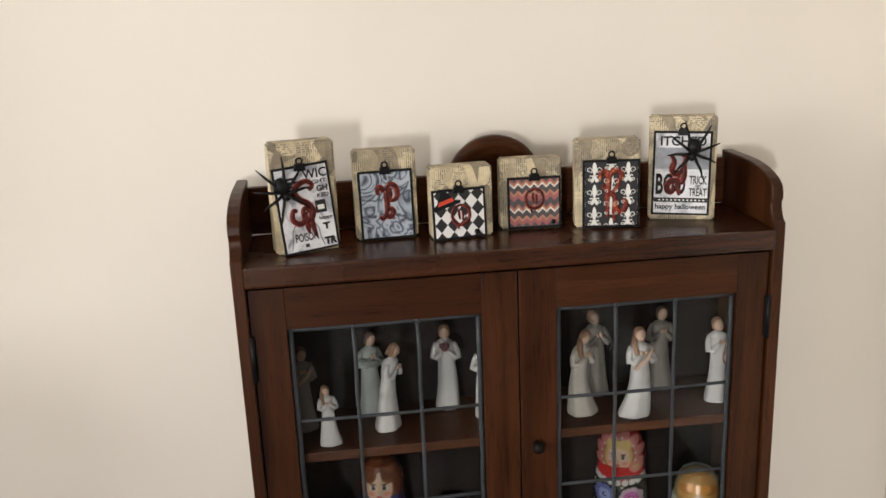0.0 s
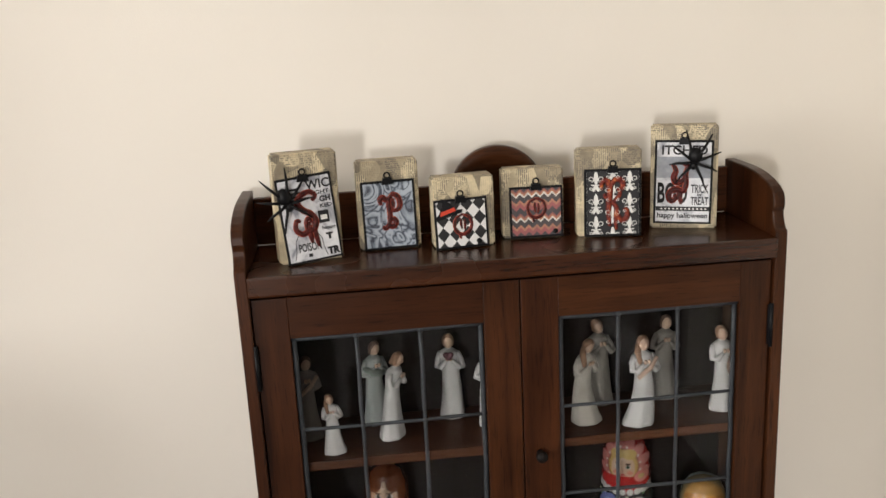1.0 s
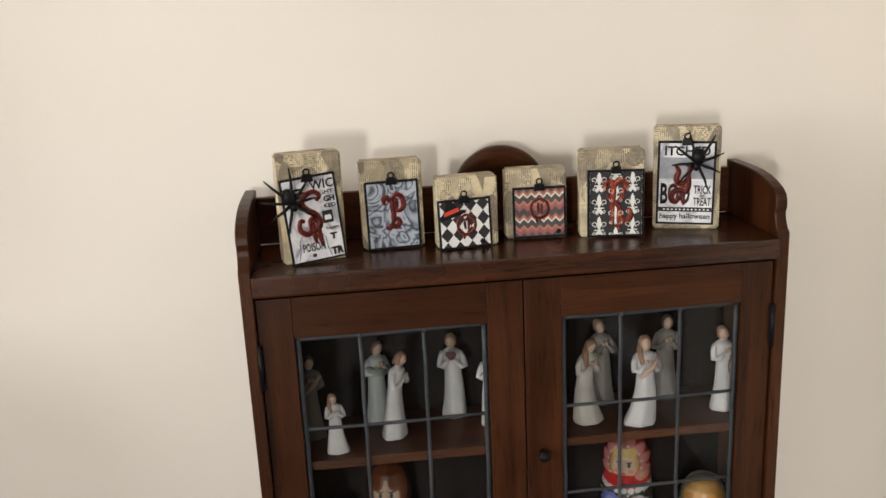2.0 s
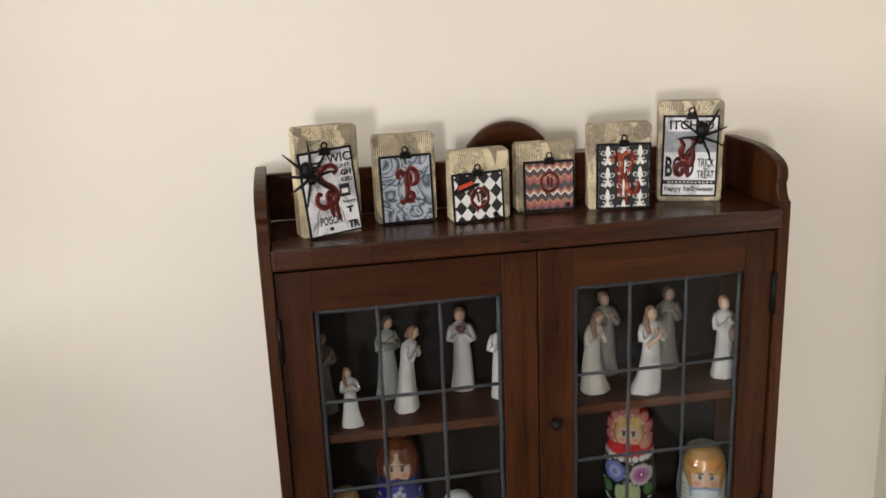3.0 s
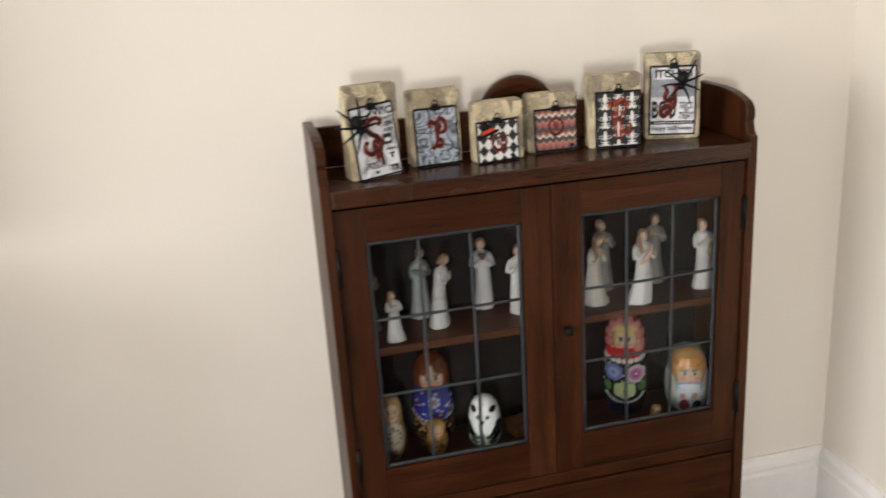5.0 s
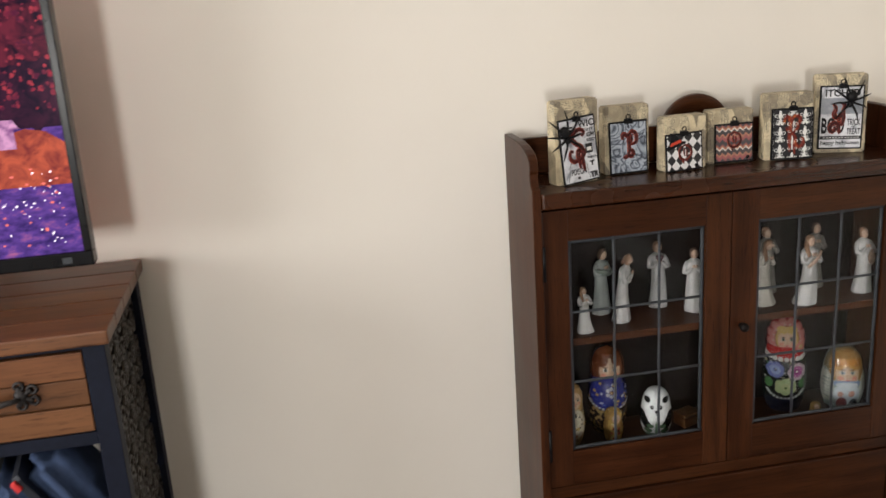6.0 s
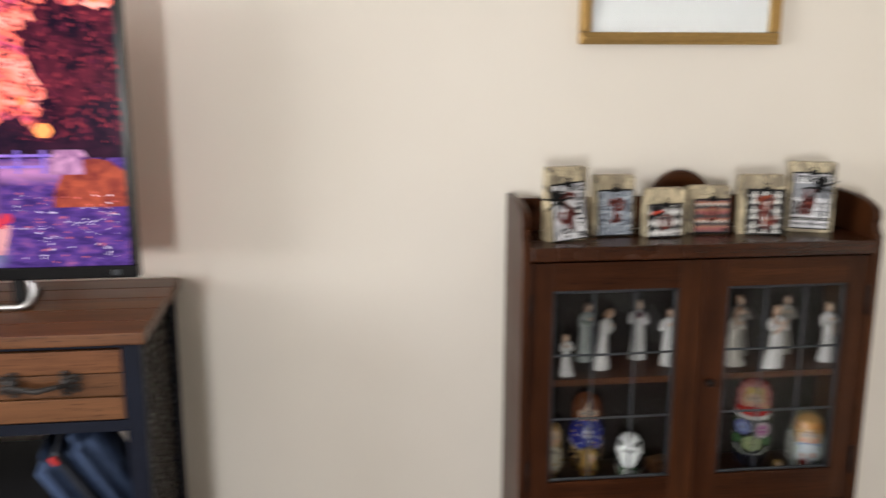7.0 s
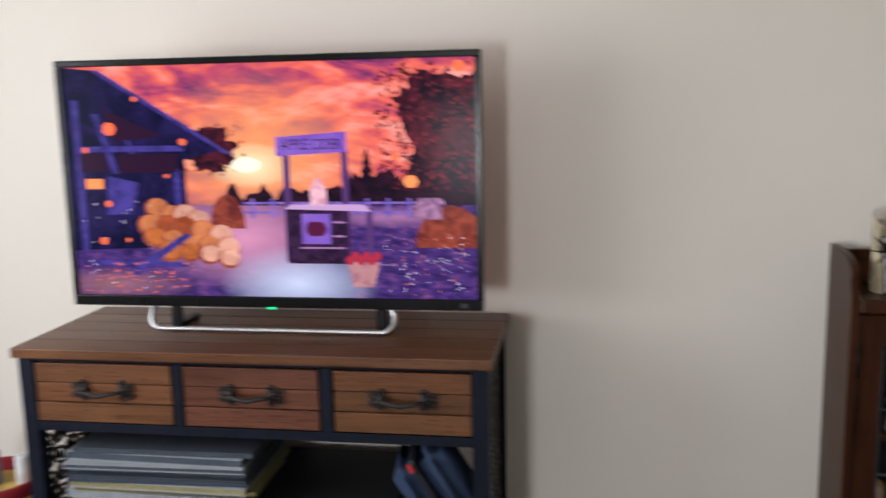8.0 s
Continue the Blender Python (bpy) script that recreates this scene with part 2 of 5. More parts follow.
def tube(bm, pts, radius, segs=8, closed=False, m=None, slot=0, flat=1.0):
    """A round bar along points; radius may be a list."""
    b = bmesh.new()
    pts = [Vector(p) for p in pts]
    n = len(pts)
    rad = radius if isinstance(radius, (list, tuple)) else [radius] * n
    rings, side = [], None
    for i, p in enumerate(pts):
        d = (pts[(i + 1) % n] - pts[i - 1]) if closed or 0 < i < n - 1 else (pts[1] - pts[0] if i == 0 else pts[-1] - pts[-2])
        d.normalize()
        if side is None:
            side = d.cross(Vector((0, 0, 1)))
            if side.length < 0.1:
                side = d.cross(Vector((0, 1, 0)))
        side = (side - d * side.dot(d)).normalized()
        up = d.cross(side)
        rings.append([b.verts.new(p + rad[i] * (side * math.cos(a) + up * math.sin(a) * flat)) for a in (2 * math.pi * k / segs for k in range(segs))])
    for i in range(n if closed else n - 1):
        lo, hi = rings[i], rings[(i + 1) % n]
        for k in range(segs):
            b.faces.new((lo[k], lo[(k + 1) % segs], hi[(k + 1) % segs], hi[k])).smooth = True
    if not closed:
        b.faces.new(rings[0])
        b.faces.new(rings[-1])
    return add(bm, b, m, slot)


def arc(cx, cz, r, a0, a1, n=10, y=0.0, r1=None):
    """Points of an arc or spiral on the x-z plane, from a0 to a1 degrees."""
    r1 = r if r1 is None else r1
    out = []
    for k in range(n + 1):
        f = k / n
        a, q = radians(a0 + (a1 - a0) * f), r + (r1 - r) * f
        out.append((cx + q * math.cos(a), y, cz + q * math.sin(a)))
    return out


def lettering(text, height, width=None, depth=0.0006, bold=0.0):
    """Letters as a bmesh, upright on the x-z plane, facing -y, centred on x, standing on z = 0."""
    cu = bpy.data.curves.new("text", "FONT")
    cu.body, cu.size, cu.extrude, cu.offset, cu.align_x = text, 1.0, 0.0, bold, "CENTER"
    cu.resolution_u = 3
    ob = bpy.data.objects.new("text", cu)
    scene.collection.objects.link(ob)
    me = bpy.data.meshes.new_from_object(ob.evaluated_get(bpy.context.evaluated_depsgraph_get()))
    bpy.data.objects.remove(ob)
    bpy.data.curves.remove(cu)
    b = bmesh.new()
    b.from_mesh(me)
    bpy.data.meshes.remove(me)
    xs, ys = [v.co.x for v in b.verts], [v.co.y for v in b.verts]
    sy = height / (max(ys) - min(ys))
    sx = width / (max(xs) - min(xs)) if width else sy
    mid = (max(xs) + min(xs)) / 2
    for v in b.verts:
        v.co = ((v.co.x - mid) * sx, 0, (v.co.y - min(ys)) * sy)
    geo = bmesh.ops.extrude_face_region(b, geom=b.faces[:])["geom"]
    bmesh.ops.translate(b, vec=(0, -depth, 0), verts=[v for v in geo if isinstance(v, bmesh.types.BMVert)])
    return b


# ---- the room ----


def structure(name, bm, material, label):
    return tagged(part(name, bm, material), label, kind="structure")


def wall_with_opening(name, along, at, out, a0, a1, o0, o1, oz0, oz1, label, material):
    """A wall along x or y with one opening, 0.2 m thick away from the room."""
    bm = bmesh.new()
    for p0, p1, z0, z1 in ((a0, o0, 0, TOP), (o1, a1, 0, TOP), (o0, o1, 0, oz0), (o0, o1, oz1, TOP)):
        if along == "x":
            box(bm, p0, p1, min(at, at + out), max(at, at + out), z0, z1)
        else:
            box(bm, min(at, at + out), max(at, at + out), p0, p1, z0, z1)
    return structure(name, bm, material, label)


structure("floor", one_box(WEST - 0.2, EAST + 0.2, SOUTH - 0.2, NORTH + 0.2, -0.1, 0.0), CARPET, "brown short-pile carpet floor")
structure("ceiling", one_box(WEST - 0.2, EAST + 0.2, SOUTH - 0.2, NORTH + 0.2, TOP, TOP + 0.1), CEILING, "plain off-white painted ceiling")
structure("wall_north", one_box(WEST - 0.2, EAST + 0.2, NORTH, NORTH + 0.2, 0, TOP), WALL, "cream painted plaster wall with faint marks")
structure("wall_east", one_box(EAST, EAST + 0.2, 0.0, NORTH, 0, TOP), WALL, "cream painted plaster wall")
# Unseen stretch of the east side, darkened to keep reflections off the panes.
structure("wall_southeast", one_box(EAST, EAST + 0.2, SOUTH, 0.0, 0, TOP), DARK_UNSEEN_WALL, "unseen wall, made dark brown to cut reflections")
# Out of view; its dark colour lowers the frontal fill light.
wall_with_opening("wall_south", "x", SOUTH, -0.2, WEST - 0.2, EAST + 0.2, -2.0, -1.5, 0.62, 1.42, "unseen wall with a small window, dark brown to cut fill", DARK_UNSEEN_WALL)
wall_with_opening("wall_west", "y", WEST, -0.2, SOUTH, NORTH, -0.85, 0.75, 0.85, 2.05, "cream painted wall with a wide window", WALL)


def skirting(name, p, q, inward):
    """A moulded skirting board from p to q along a wall; inward is the way into the room."""
    prof = [(0, 0), (0.020, 0), (0.020, 0.118), (0.016, 0.124), (0.016, 0.132), (0.019, 0.136), (0.018, 0.148), (0.010, 0.158), (0.008, 0.166), (0, 0.166)]
    b = bmesh.new()
    a, c, w = Vector((*p, 0)), Vector((*q, 0)), Vector((*inward, 0))
    ends = [[b.verts.new(e + w * d + Vector((0, 0, z))) for d, z in prof] for e in (a, c)]
    for k in range(len(prof)):
        b.faces.new((ends[0][k], ends[0][(k + 1) % len(prof)], ends[1][(k + 1) % len(prof)], ends[1][k]))
    b.faces.new(ends[0])
    b.faces.new(ends[1])
    return structure(name, b, TRIM, "white gloss moulded skirting board")


skirting("baseboard_north", (WEST, NORTH), (EAST, NORTH), (0, -1))
skirting("baseboard_east", (EAST, SOUTH), (EAST, NORTH - 0.02), (-1, 0))

# ---- glazed cabinet ----
CX, CBACK = 0.252, 1.512


def cabinet():
    """A low glazed bookcase: shaped gallery, two leaded doors, a panelled base. Local x from its middle, y from its back towards the room."""
    cab = thing("display_cabinet", pose(CX, CBACK, 0), "dark stained oak display cabinet with two leaded glass doors", "cabinet")
    half, front = 0.42, -0.202
    top = 1.022
    # side panels: straight front, small hollow, then a swelling curve up to the back
    prof = [(0.0, 0.0), (front, 0.0), (front, 1.030)]
    prof += [(front + 0.004 + 0.012 * math.sin(radians(a)), 1.030 + 0.028 * a / 90) for a in (15, 35, 60, 90)]
    prof += [(front + 0.012, 1.066), (front + 0.013, 1.078)]
    prof += [(front + 0.013 + 0.115 * (1 - math.cos(radians(a))), 1.078 + 0.034 * math.sin(radians(a))) for a in (15, 30, 45, 60, 75, 90)]
    prof += [(0.0, 1.112)]
    for s in (-1, 1):
        bm = bmesh.new()
        turn = Matrix(((0, 1, 0, 0), (1, 0, 0, 0), (0, 0, 1, 0), (0, 0, 0, 1)))
        outline(bm, prof, s * half - (0.018 if s > 0 else 0), s * half + (0.018 if s < 0 else 0), turn, bevel=0.0015)
        part("side_panel", bm, CAB_Z, cab)
    w = half - 0.018
    bm = one_box(-w, w, -0.210, -0.012, 0.990, top, 0.004)
    part("top_board", bm, CAB_TOP, cab)
    part("back_rail", one_box(-w, w, -0.014, 0.0, top, 1.100, 0.002), CAB_X, cab)
    # round crest on the gallery's middle
    crest = bmesh.new()
    lay = pose(0, -0.016, 1.084, 90)
    lathe(crest, [(0.0002, 0.006), (0.046, 0.006), (0.050, 0.009), (0.054, 0.007), (0.060, 0.012), (0.074, 0.015), (0.079, 0.011), (0.080, 0.0), (0.0002, 0.0)], 48, lay)
    for v in crest.verts:
        v.co.z = max(v.co.z, top + 0.0005)
    part("crest", crest, CAB_X, cab, "turned round wooden crest with a ring moulding")
    # The near-black colour carries the shade at the cabinet's back.
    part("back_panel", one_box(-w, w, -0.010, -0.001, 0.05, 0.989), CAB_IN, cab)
    part("shelf", one_box(-w, w, -0.168, -0.011, 0.684, 0.700, 0.002), SHELF_WOOD, cab)
    part("bottom_board", one_box(-w, w, -0.178, -0.011, 0.400, 0.420, 0.002), CAB_X, cab)
    # base below the doors
    part("lower_rail", one_box(-w, w, -0.190, -0.172, 0.345, 0.372, 0.002), CAB_X, cab)
    part("lower_panel", one_box(-w + 0.002, w - 0.002, -0.194, -0.176, 0.085, 0.342, 0.004), CAB_X, cab, "plain reddish-brown lower front")
    part("plinth", one_box(-w, w, -0.180, -0.160, 0.0, 0.08, 0.002), CAB_X, cab)
    z0, z1, g0, g1 = 0.376, 0.983, 0.455, 0.919
    for x0, x1, o0, o1, hinge in ((-0.400, 0.0005, -0.348, -0.055, -1), (0.0025, 0.400, 0.061, 0.350, 1)):
        door = part("door", one_box(x0, o0, -0.194, -0.174, z0, z1, 0.0015), CAB_Z, cab, "leaded glass door with oak stiles")
        part("stile", one_box(o1, x1, -0.194, -0.174, z0, z1, 0.0015), CAB_Z, door)
        part("top_rail", one_box(o0, o1, -0.1935, -0.1745, g1, z1, 0.001), CAB_X, door)
        part("bottom_rail", one_box(o0, o1, -0.1935, -0.1745, z0, g0, 0.001), CAB_X, door)
        dx, dz = (o1 - o0) / 3, (g1 - g0) / 3
        for i in range(3):
            for j in range(3):
                p = part("pane", one_box(o0 + i * dx + 0.001, o0 + (i + 1) * dx - 0.001, -0.1855, -0.183, g0 + j * dz + 0.001, g0 + (j + 1) * dz - 0.001), GLASS, door)
                p.visible_shadow = False
        for i in range(4):
            x = o0 + i * dx
            r = 0.0031 if 0 < i < 3 else 0.0042
            x = x + (r if i == 0 else -r if i == 3 else 0)
            part("lead_bar", tube(bmesh.new(), [(x + 0.0007 * math.sin(9 * k + i), -0.1845, g0 + (g1 - g0) * k / 8) for k in range(9)], r, 8), LEAD, door)
        for j in range(4):
            z = g0 + j * dz
            r = 0.0030 if 0 < j < 3 else 0.0040
            z = z + (r if j == 0 else -r if j == 3 else 0)
            part("lead_bar", tube(bmesh.new(), [(o0 + (o1 - o0) * k / 8, -0.1848, z + 0.0007 * math.sin(7 * k + j)) for k in range(9)], r, 8), LEAD, door)
        for i in (1, 2):
            for j in (0, 1, 2, 3):
                part("solder_joint", ball(bmesh.new(), (o0 + i * dx, -0.1878, min(max(g0 + j * dz, g0 + 0.005), g1 - 0.005)), (0.0046, 0.0020, 0.0046), u=10, v=6), LEAD, door)
        hx = x0 if hinge < 0 else x1
        for hz in (0.845, 0.445):
            bm = one_box(hx - 0.004, hx + 0.004, -0.199, -0.192, hz, hz + 0.066, 0.001)
            part("hinge", tube(bm, [(hx, -0.200, hz - 0.003), (hx, -0.200, hz + 0.069)], 0.0035), BLACK, door)
    knob = bmesh.new()
    lathe(knob, [(0.006, 0.0), (0.005, 0.008), (0.007, 0.010), (0.0095, 0.014), (0.009, 0.019), (0.005, 0.022), (0.0005, 0.023)], 20, pose(0.027, -0.1935, 0.692, 90))
    part("knob", knob, CAB_IN, cab, "small dark turned wooden knob")
    return cab


cabinet()
SHELF, FLOOR_IN, GALLERY = 0.7002, 0.4202, 1.0222

# ---- letter blocks on the cabinet ----


def sign_block(letter, x, y, yaw, w, h, label, card_at, card_size, roll, face, lean=2.5):
    """A wooden block covered in old book pages, with a clipped card that bears one letter. x, y: the middle of its front foot."""
    d = 0.036
    m = pose(x, y, GALLERY, 0, 0, yaw) @ pose(0, d / 2, 0)
    sign = thing("letter_block", m, label, "decoration", "letter blocks on the cabinet")
    b = bmesh.new()
    bmesh.ops.create_cube(b, size=1)
    bmesh.ops.transform(b, matrix=Matrix.LocRotScale((0, 0, h / 2), None, (w, d, h)), verts=b.verts)
    bmesh.ops.bevel(b, geom=b.edges[:], offset=0.003, segments=2, affect="EDGES")
    part("block", b, PAGE, sign, "wooden block covered in old printed pages")
    cw, ch = card_size
    cm = pose(card_at[0], -d / 2 - 0.0015 - ch * math.sin(radians(lean)), card_at[1] + (0.5 * cw * abs(math.sin(radians(roll)))), -lean, roll, 0)
    card = part("card", one_box(-cw / 2, cw / 2, -0.003, 0.0, 0, ch, 0.0006), MAT_BLACK, sign, "black mounting card", cm)
    part("card_print", one_box(-cw / 2 + 0.0035, cw / 2 - 0.0035, -0.0038, -0.0029, 0.0035, ch - 0.0035), face, card)
    clip = bmesh.new()
    outline(clip, [(-0.009, 0.0), (0.009, 0.0), (0.007, 0.010), (-0.007, 0.010)], -0.007, 0.001)
    tube(clip, arc(0, 0.0140, 0.0045, 0, 360, 14, -0.003)[:-1], 0.0013, 6, True)
    part("clip", clip, BLACK, sign, "small black metal clip", pose(card_at[0] + ch * math.sin(radians(roll)), -d / 2 - 0.0035, card_at[1] + ch - 0.005))
    return sign, card


def spider(card, x, z, size, turn):
    """A plastic spider laid over a card's upper edge: a body and eight bent legs."""
    bm = bmesh.new()
    ball(bm, (0, -0.008, 0.007 * size), (0.0105 * size, 0.009, 0.0125 * size))
    ball(bm, (0, -0.006, -0.009 * size), (0.0065 * size, 0.006, 0.007 * size))
    body = part("spider", bm, BLACK, card.parent, "black plastic spider", card.matrix_basis @ pose(x, -0.0035, z, 0, turn, 0))
    for s in (-1, 1):
        for k, a in enumerate((62, 22, -18, -58)):
            c, q = math.cos(radians(a)) * s, math.sin(radians(a))
            reach = (0.042, 0.040, 0.038, 0.042)[k] * size
            part("leg", tube(bmesh.new(), [(0, -0.005, -0.004 * size), (c * reach * 0.35, -0.013, q * reach * 0.40 - 0.002), (c * reach * 0.7, -0.011, q * reach * 0.75),
                                           (c * reach, -0.003, q * reach * 1.15)], [0.0024 * size, 0.0023 * size, 0.0020 * size, 0.0009], 6), BLACK, body)


SIGNS = [
    # letter, x, y, yaw, w, h, card x and z, card w and h, roll
    ("S", -0.055, 1.368, 13, 0.097, 0.167, (0.004, 0.0), (0.084, 0.131), -4.5),
    ("P", 0.0675, 1.415, 3, 0.097, 0.140, (0.0, 0.001), (0.084, 0.108), -0.5),
    ("O", 0.183, 1.388, 5, 0.096, 0.112, (-0.006, 0.0), (0.084, 0.078), -1.0),
    ("O", 0.297, 1.415, -3, 0.098, 0.112, (0.004, 0.002), (0.085, 0.082), 0.0),
    ("K", 0.414, 1.390, -8, 0.102, 0.139, (0.004, 0.001), (0.089, 0.107), 0.5),
    ("Y", 0.540, 1.402, -18, 0.104, 0.166, (-0.003, 0.009), (0.090, 0.134), 1.2),
]

def foil(name, dark, mid, light):
    """Printed foil, mottled from dark to light."""
    n = Nodes(name)
    c = n.ramp(n.noise(150, 4, n.shifted(), 0.6), (0.40, dark), (0.56, mid), (0.68, light))
    n.bump(n.noise(260, 3), 0.2)
    return n.done(c, 0.45, 0.0, 0.0, 0.25)


INK = plain("black_print", (0.012, 0.012, 0.014), 0.5)
CRIMSON = foil("dark_red_foil", (0.030, 0.005, 0.005), (0.085, 0.010, 0.009), (0.17, 0.025, 0.018))
AMBER = foil("amber_red_foil", (0.10, 0.010, 0.009), (0.26, 0.04, 0.016), (0.50, 0.17, 0.035))
HALO = foil("orange_red_edge", (0.17, 0.020, 0.014), (0.34, 0.065, 0.035), (0.48, 0.17, 0.10))
DARK_HALO = plain("black_red_shade", (0.060, 0.008, 0.006), 0.45)
CHALK = plain("white_print", (0.72, 0.72, 0.70), 0.5, 0, 200, 0.05, 0.1)


def collage():
    """Pale ghostly paper with grey blots."""
    n = Nodes("pale_collage_print")
    v = n.shifted()
    c = n.ramp(n.noise(34, 5, v, 0.6, 0.6), (0.34, (0.24, 0.25, 0.29)), (0.47, (0.58, 0.59, 0.63)), (0.62, (0.72, 0.73, 0.76)))
    return n.done(c, 0.45)


def paisley():
    """Blue-grey swirls with pale dots and glitter."""
    n = Nodes("blue_grey_paisley_print")
    v = n.mapped((1, 0.01, 1))
    warp = n.noise(17, 2, v, 0.4, 2.4)
    rings = n.math("SINE", n.math("MULTIPLY", warp, 40.0))
    c = n.ramp(n.math("MULTIPLY_ADD", rings, 0.5, 0.5), (0.02, (0.05, 0.06, 0.085)), (0.14, (0.20, 0.235, 0.29)), (0.60, (0.31, 0.355, 0.42)), (0.95, (0.42, 0.47, 0.54)))
    dots = n.t.nodes.new("ShaderNodeTexVoronoi")
    n.put(dots.inputs["Vector"], v)
    dots.inputs["Scale"].default_value = 420
    edge = n.ramp(n.math("ABSOLUTE", n.math("ADD", rings, 0.55)), (0.20, 0.9), (0.40, 0.0))
    c = n.mix(n.math("MULTIPLY", edge, n.ramp(dots.outputs["Distance"], (0.24, 1.0), (0.36, 0.15))), c, (0.035, 0.045, 0.065))
    c = n.mix(n.ramp(n.noise(900, 2, v), (0.66, 0.0), (0.70, 0.8)), c, (0.75, 0.80, 0.86))
    return n.done(c, 0.3)


def harlequin():
    n = Nodes("harlequin_print")
    x, _, z = n.xyz()
    a = n.math("FLOOR", n.math("ADD", n.math("DIVIDE", x, 0.0196), n.math("DIVIDE", z, 0.0232)))
    b = n.math("FLOOR", n.math("SUBTRACT", n.math("DIVIDE", x, 0.0196), n.math("DIVIDE", z, 0.0232)))
    odd = n.math("PINGPONG", n.math("ADD", a, b), 1.0)
    return n.done(n.mix(odd, (0.016, 0.016, 0.018), (0.72, 0.72, 0.72)), 0.4)


def chevron():
    n = Nodes("chevron_print")
    x, _, z = n.xyz()
    zig = n.math("ADD", z, n.math("PINGPONG", x, 0.0064))
    f = n.math("FRACT", n.math("DIVIDE", zig, 0.040))
    ramp = n.ramp(f, (0.0, (0.060, 0.054, 0.060)), (0.24, (0.34, 0.10, 0.105)), (0.42, (0.44, 0.20, 0.13)), (0.54, (0.055, 0.050, 0.056)), (0.76, (0.72, 0.69, 0.64)), (0.84, (0.46, 0.20, 0.11)), (0.92, (0.30, 0.10, 0.09)))
    for node in n.t.nodes:
        if node.bl_idname == "ShaderNodeValToRGB":
            node.color_ramp.interpolation = "CONSTANT"
    return n.done(n.mix(n.ramp(n.noise(70, 4), (0.35, 0.35), (0.6, 0.0)), ramp, (0.12, 0.09, 0.08)), 0.5)


def put_text(card, text, x, z, height, width=None, material=INK, y=-0.0038, bold=0.02, name="lettering", turn=0):
    part(name, lettering(text, height, width, 0.0004, bold), material, card, "", pose(x, y, z, 0, turn, 0))


def swelling(pts, thick, steps=5):
    """A smooth pen stroke through points: places and radii, thin at the ends."""
    p = [Vector((x, 0, z)) for x, z in pts]
    p = [2 * p[0] - p[1]] + p + [2 * p[-1] - p[-2]]
    out = []
    for a, b, c, d in zip(p, p[1:], p[2:], p[3:]):
        for k in range(steps):
            t = k / steps
            out.append(0.5 * (2 * b + (c - a) * t + (2 * a - 5 * b + 4 * c - d) * t * t + (3 * b - a - 3 * c + d) * t ** 3))
    out.append(p[-2])
    n = len(out) - 1
    return out, [thick * (0.25 + 0.75 * math.sin(math.pi * (0.08 + 0.84 * k / n)) ** 0.7) for k in range(n + 1)]


STROKES = {
    "S": [((0.80, 0.80), (0.95, 0.90), (0.75, 1.0), (0.42, 0.95), (0.25, 0.80), (0.40, 0.64), (0.68, 0.52), (0.82, 0.36), (0.72, 0.20), (0.50, 0.16), (0.25, 0.12), (0.04, 0.24), (0.10, 0.42), (0.26, 0.40)),
          ((0.42, 0.20), (0.46, 0.38), (0.58, 0.44), (0.66, 0.34)), ((0.72, 0.36), (0.74, 0.10), (0.80, -0.20)), ((0.56, 0.36), (0.55, 0.10), (0.57, -0.10))],
    "P": [((0.45, 0.90), (0.42, 0.70), (0.46, 0.45), (0.44, 0.22), (0.36, 0.10)), ((0.05, 0.70), (0.02, 0.86), (0.16, 0.93), (0.30, 0.84), (0.45, 0.90)), ((0.45, 0.88), (0.65, 1.0), (0.90, 0.92), (0.98, 0.70), (0.86, 0.54), (0.58, 0.50)),
          ((0.46, 0.20), (0.62, 0.27), (0.74, 0.17), (0.60, 0.03), (0.38, 0.06), (0.20, -0.02), (0.08, 0.05)), ((0.62, 0.90), (0.64, 0.70), (0.60, 0.56))],
    "O": [((0.50, 1.0), (0.14, 0.84), (0.02, 0.50), (0.16, 0.14), (0.50, 0.0), (0.84, 0.16), (0.98, 0.50), (0.86, 0.84), (0.50, 1.0), (0.30, 0.94)), ((0.42, 0.80), (0.40, 0.55), (0.44, 0.28)), ((0.60, 0.74), (0.62, 0.50), (0.58, 0.24)), ((0.32, 0.06), (0.33, -0.10), (0.34, -0.22))],
    "K": [((0.02, 0.78), (0.06, 0.96), (0.26, 0.98), (0.34, 0.80), (0.32, 0.55), (0.30, 0.30), (0.34, -0.02)), ((0.36, 0.80), (0.52, 1.0), (0.78, 0.98), (0.82, 0.82), (0.66, 0.80)), ((0.34, 0.48), (0.56, 0.56), (0.72, 0.70), (0.62, 0.82)),
          ((0.40, 0.54), (0.58, 0.40), (0.62, 0.22), (0.80, 0.10), (0.98, 0.18), (0.96, 0.34), (0.84, 0.32)), ((0.58, 0.40), (0.56, 0.15), (0.58, -0.10)), ((0.12, 0.70), (0.20, 0.62), (0.30, 0.66))],
    "Y": [((0.20, 0.96), (0.34, 0.80), (0.26, 0.62), (0.36, 0.48), (0.58, 0.50), (0.70, 0.60)), ((0.66, 0.98), (0.82, 0.92), (0.76, 0.70), (0.78, 0.44), (0.66, 0.26), (0.42, 0.30), (0.18, 0.26), (0.06, 0.12), (0.20, -0.02), (0.36, 0.06), (0.30, 0.16)),
          ((0.60, 0.28), (0.56, 0.08), (0.60, -0.10)), ((0.44, 0.28), (0.50, 0.12), (0.44, 0.02))],
}


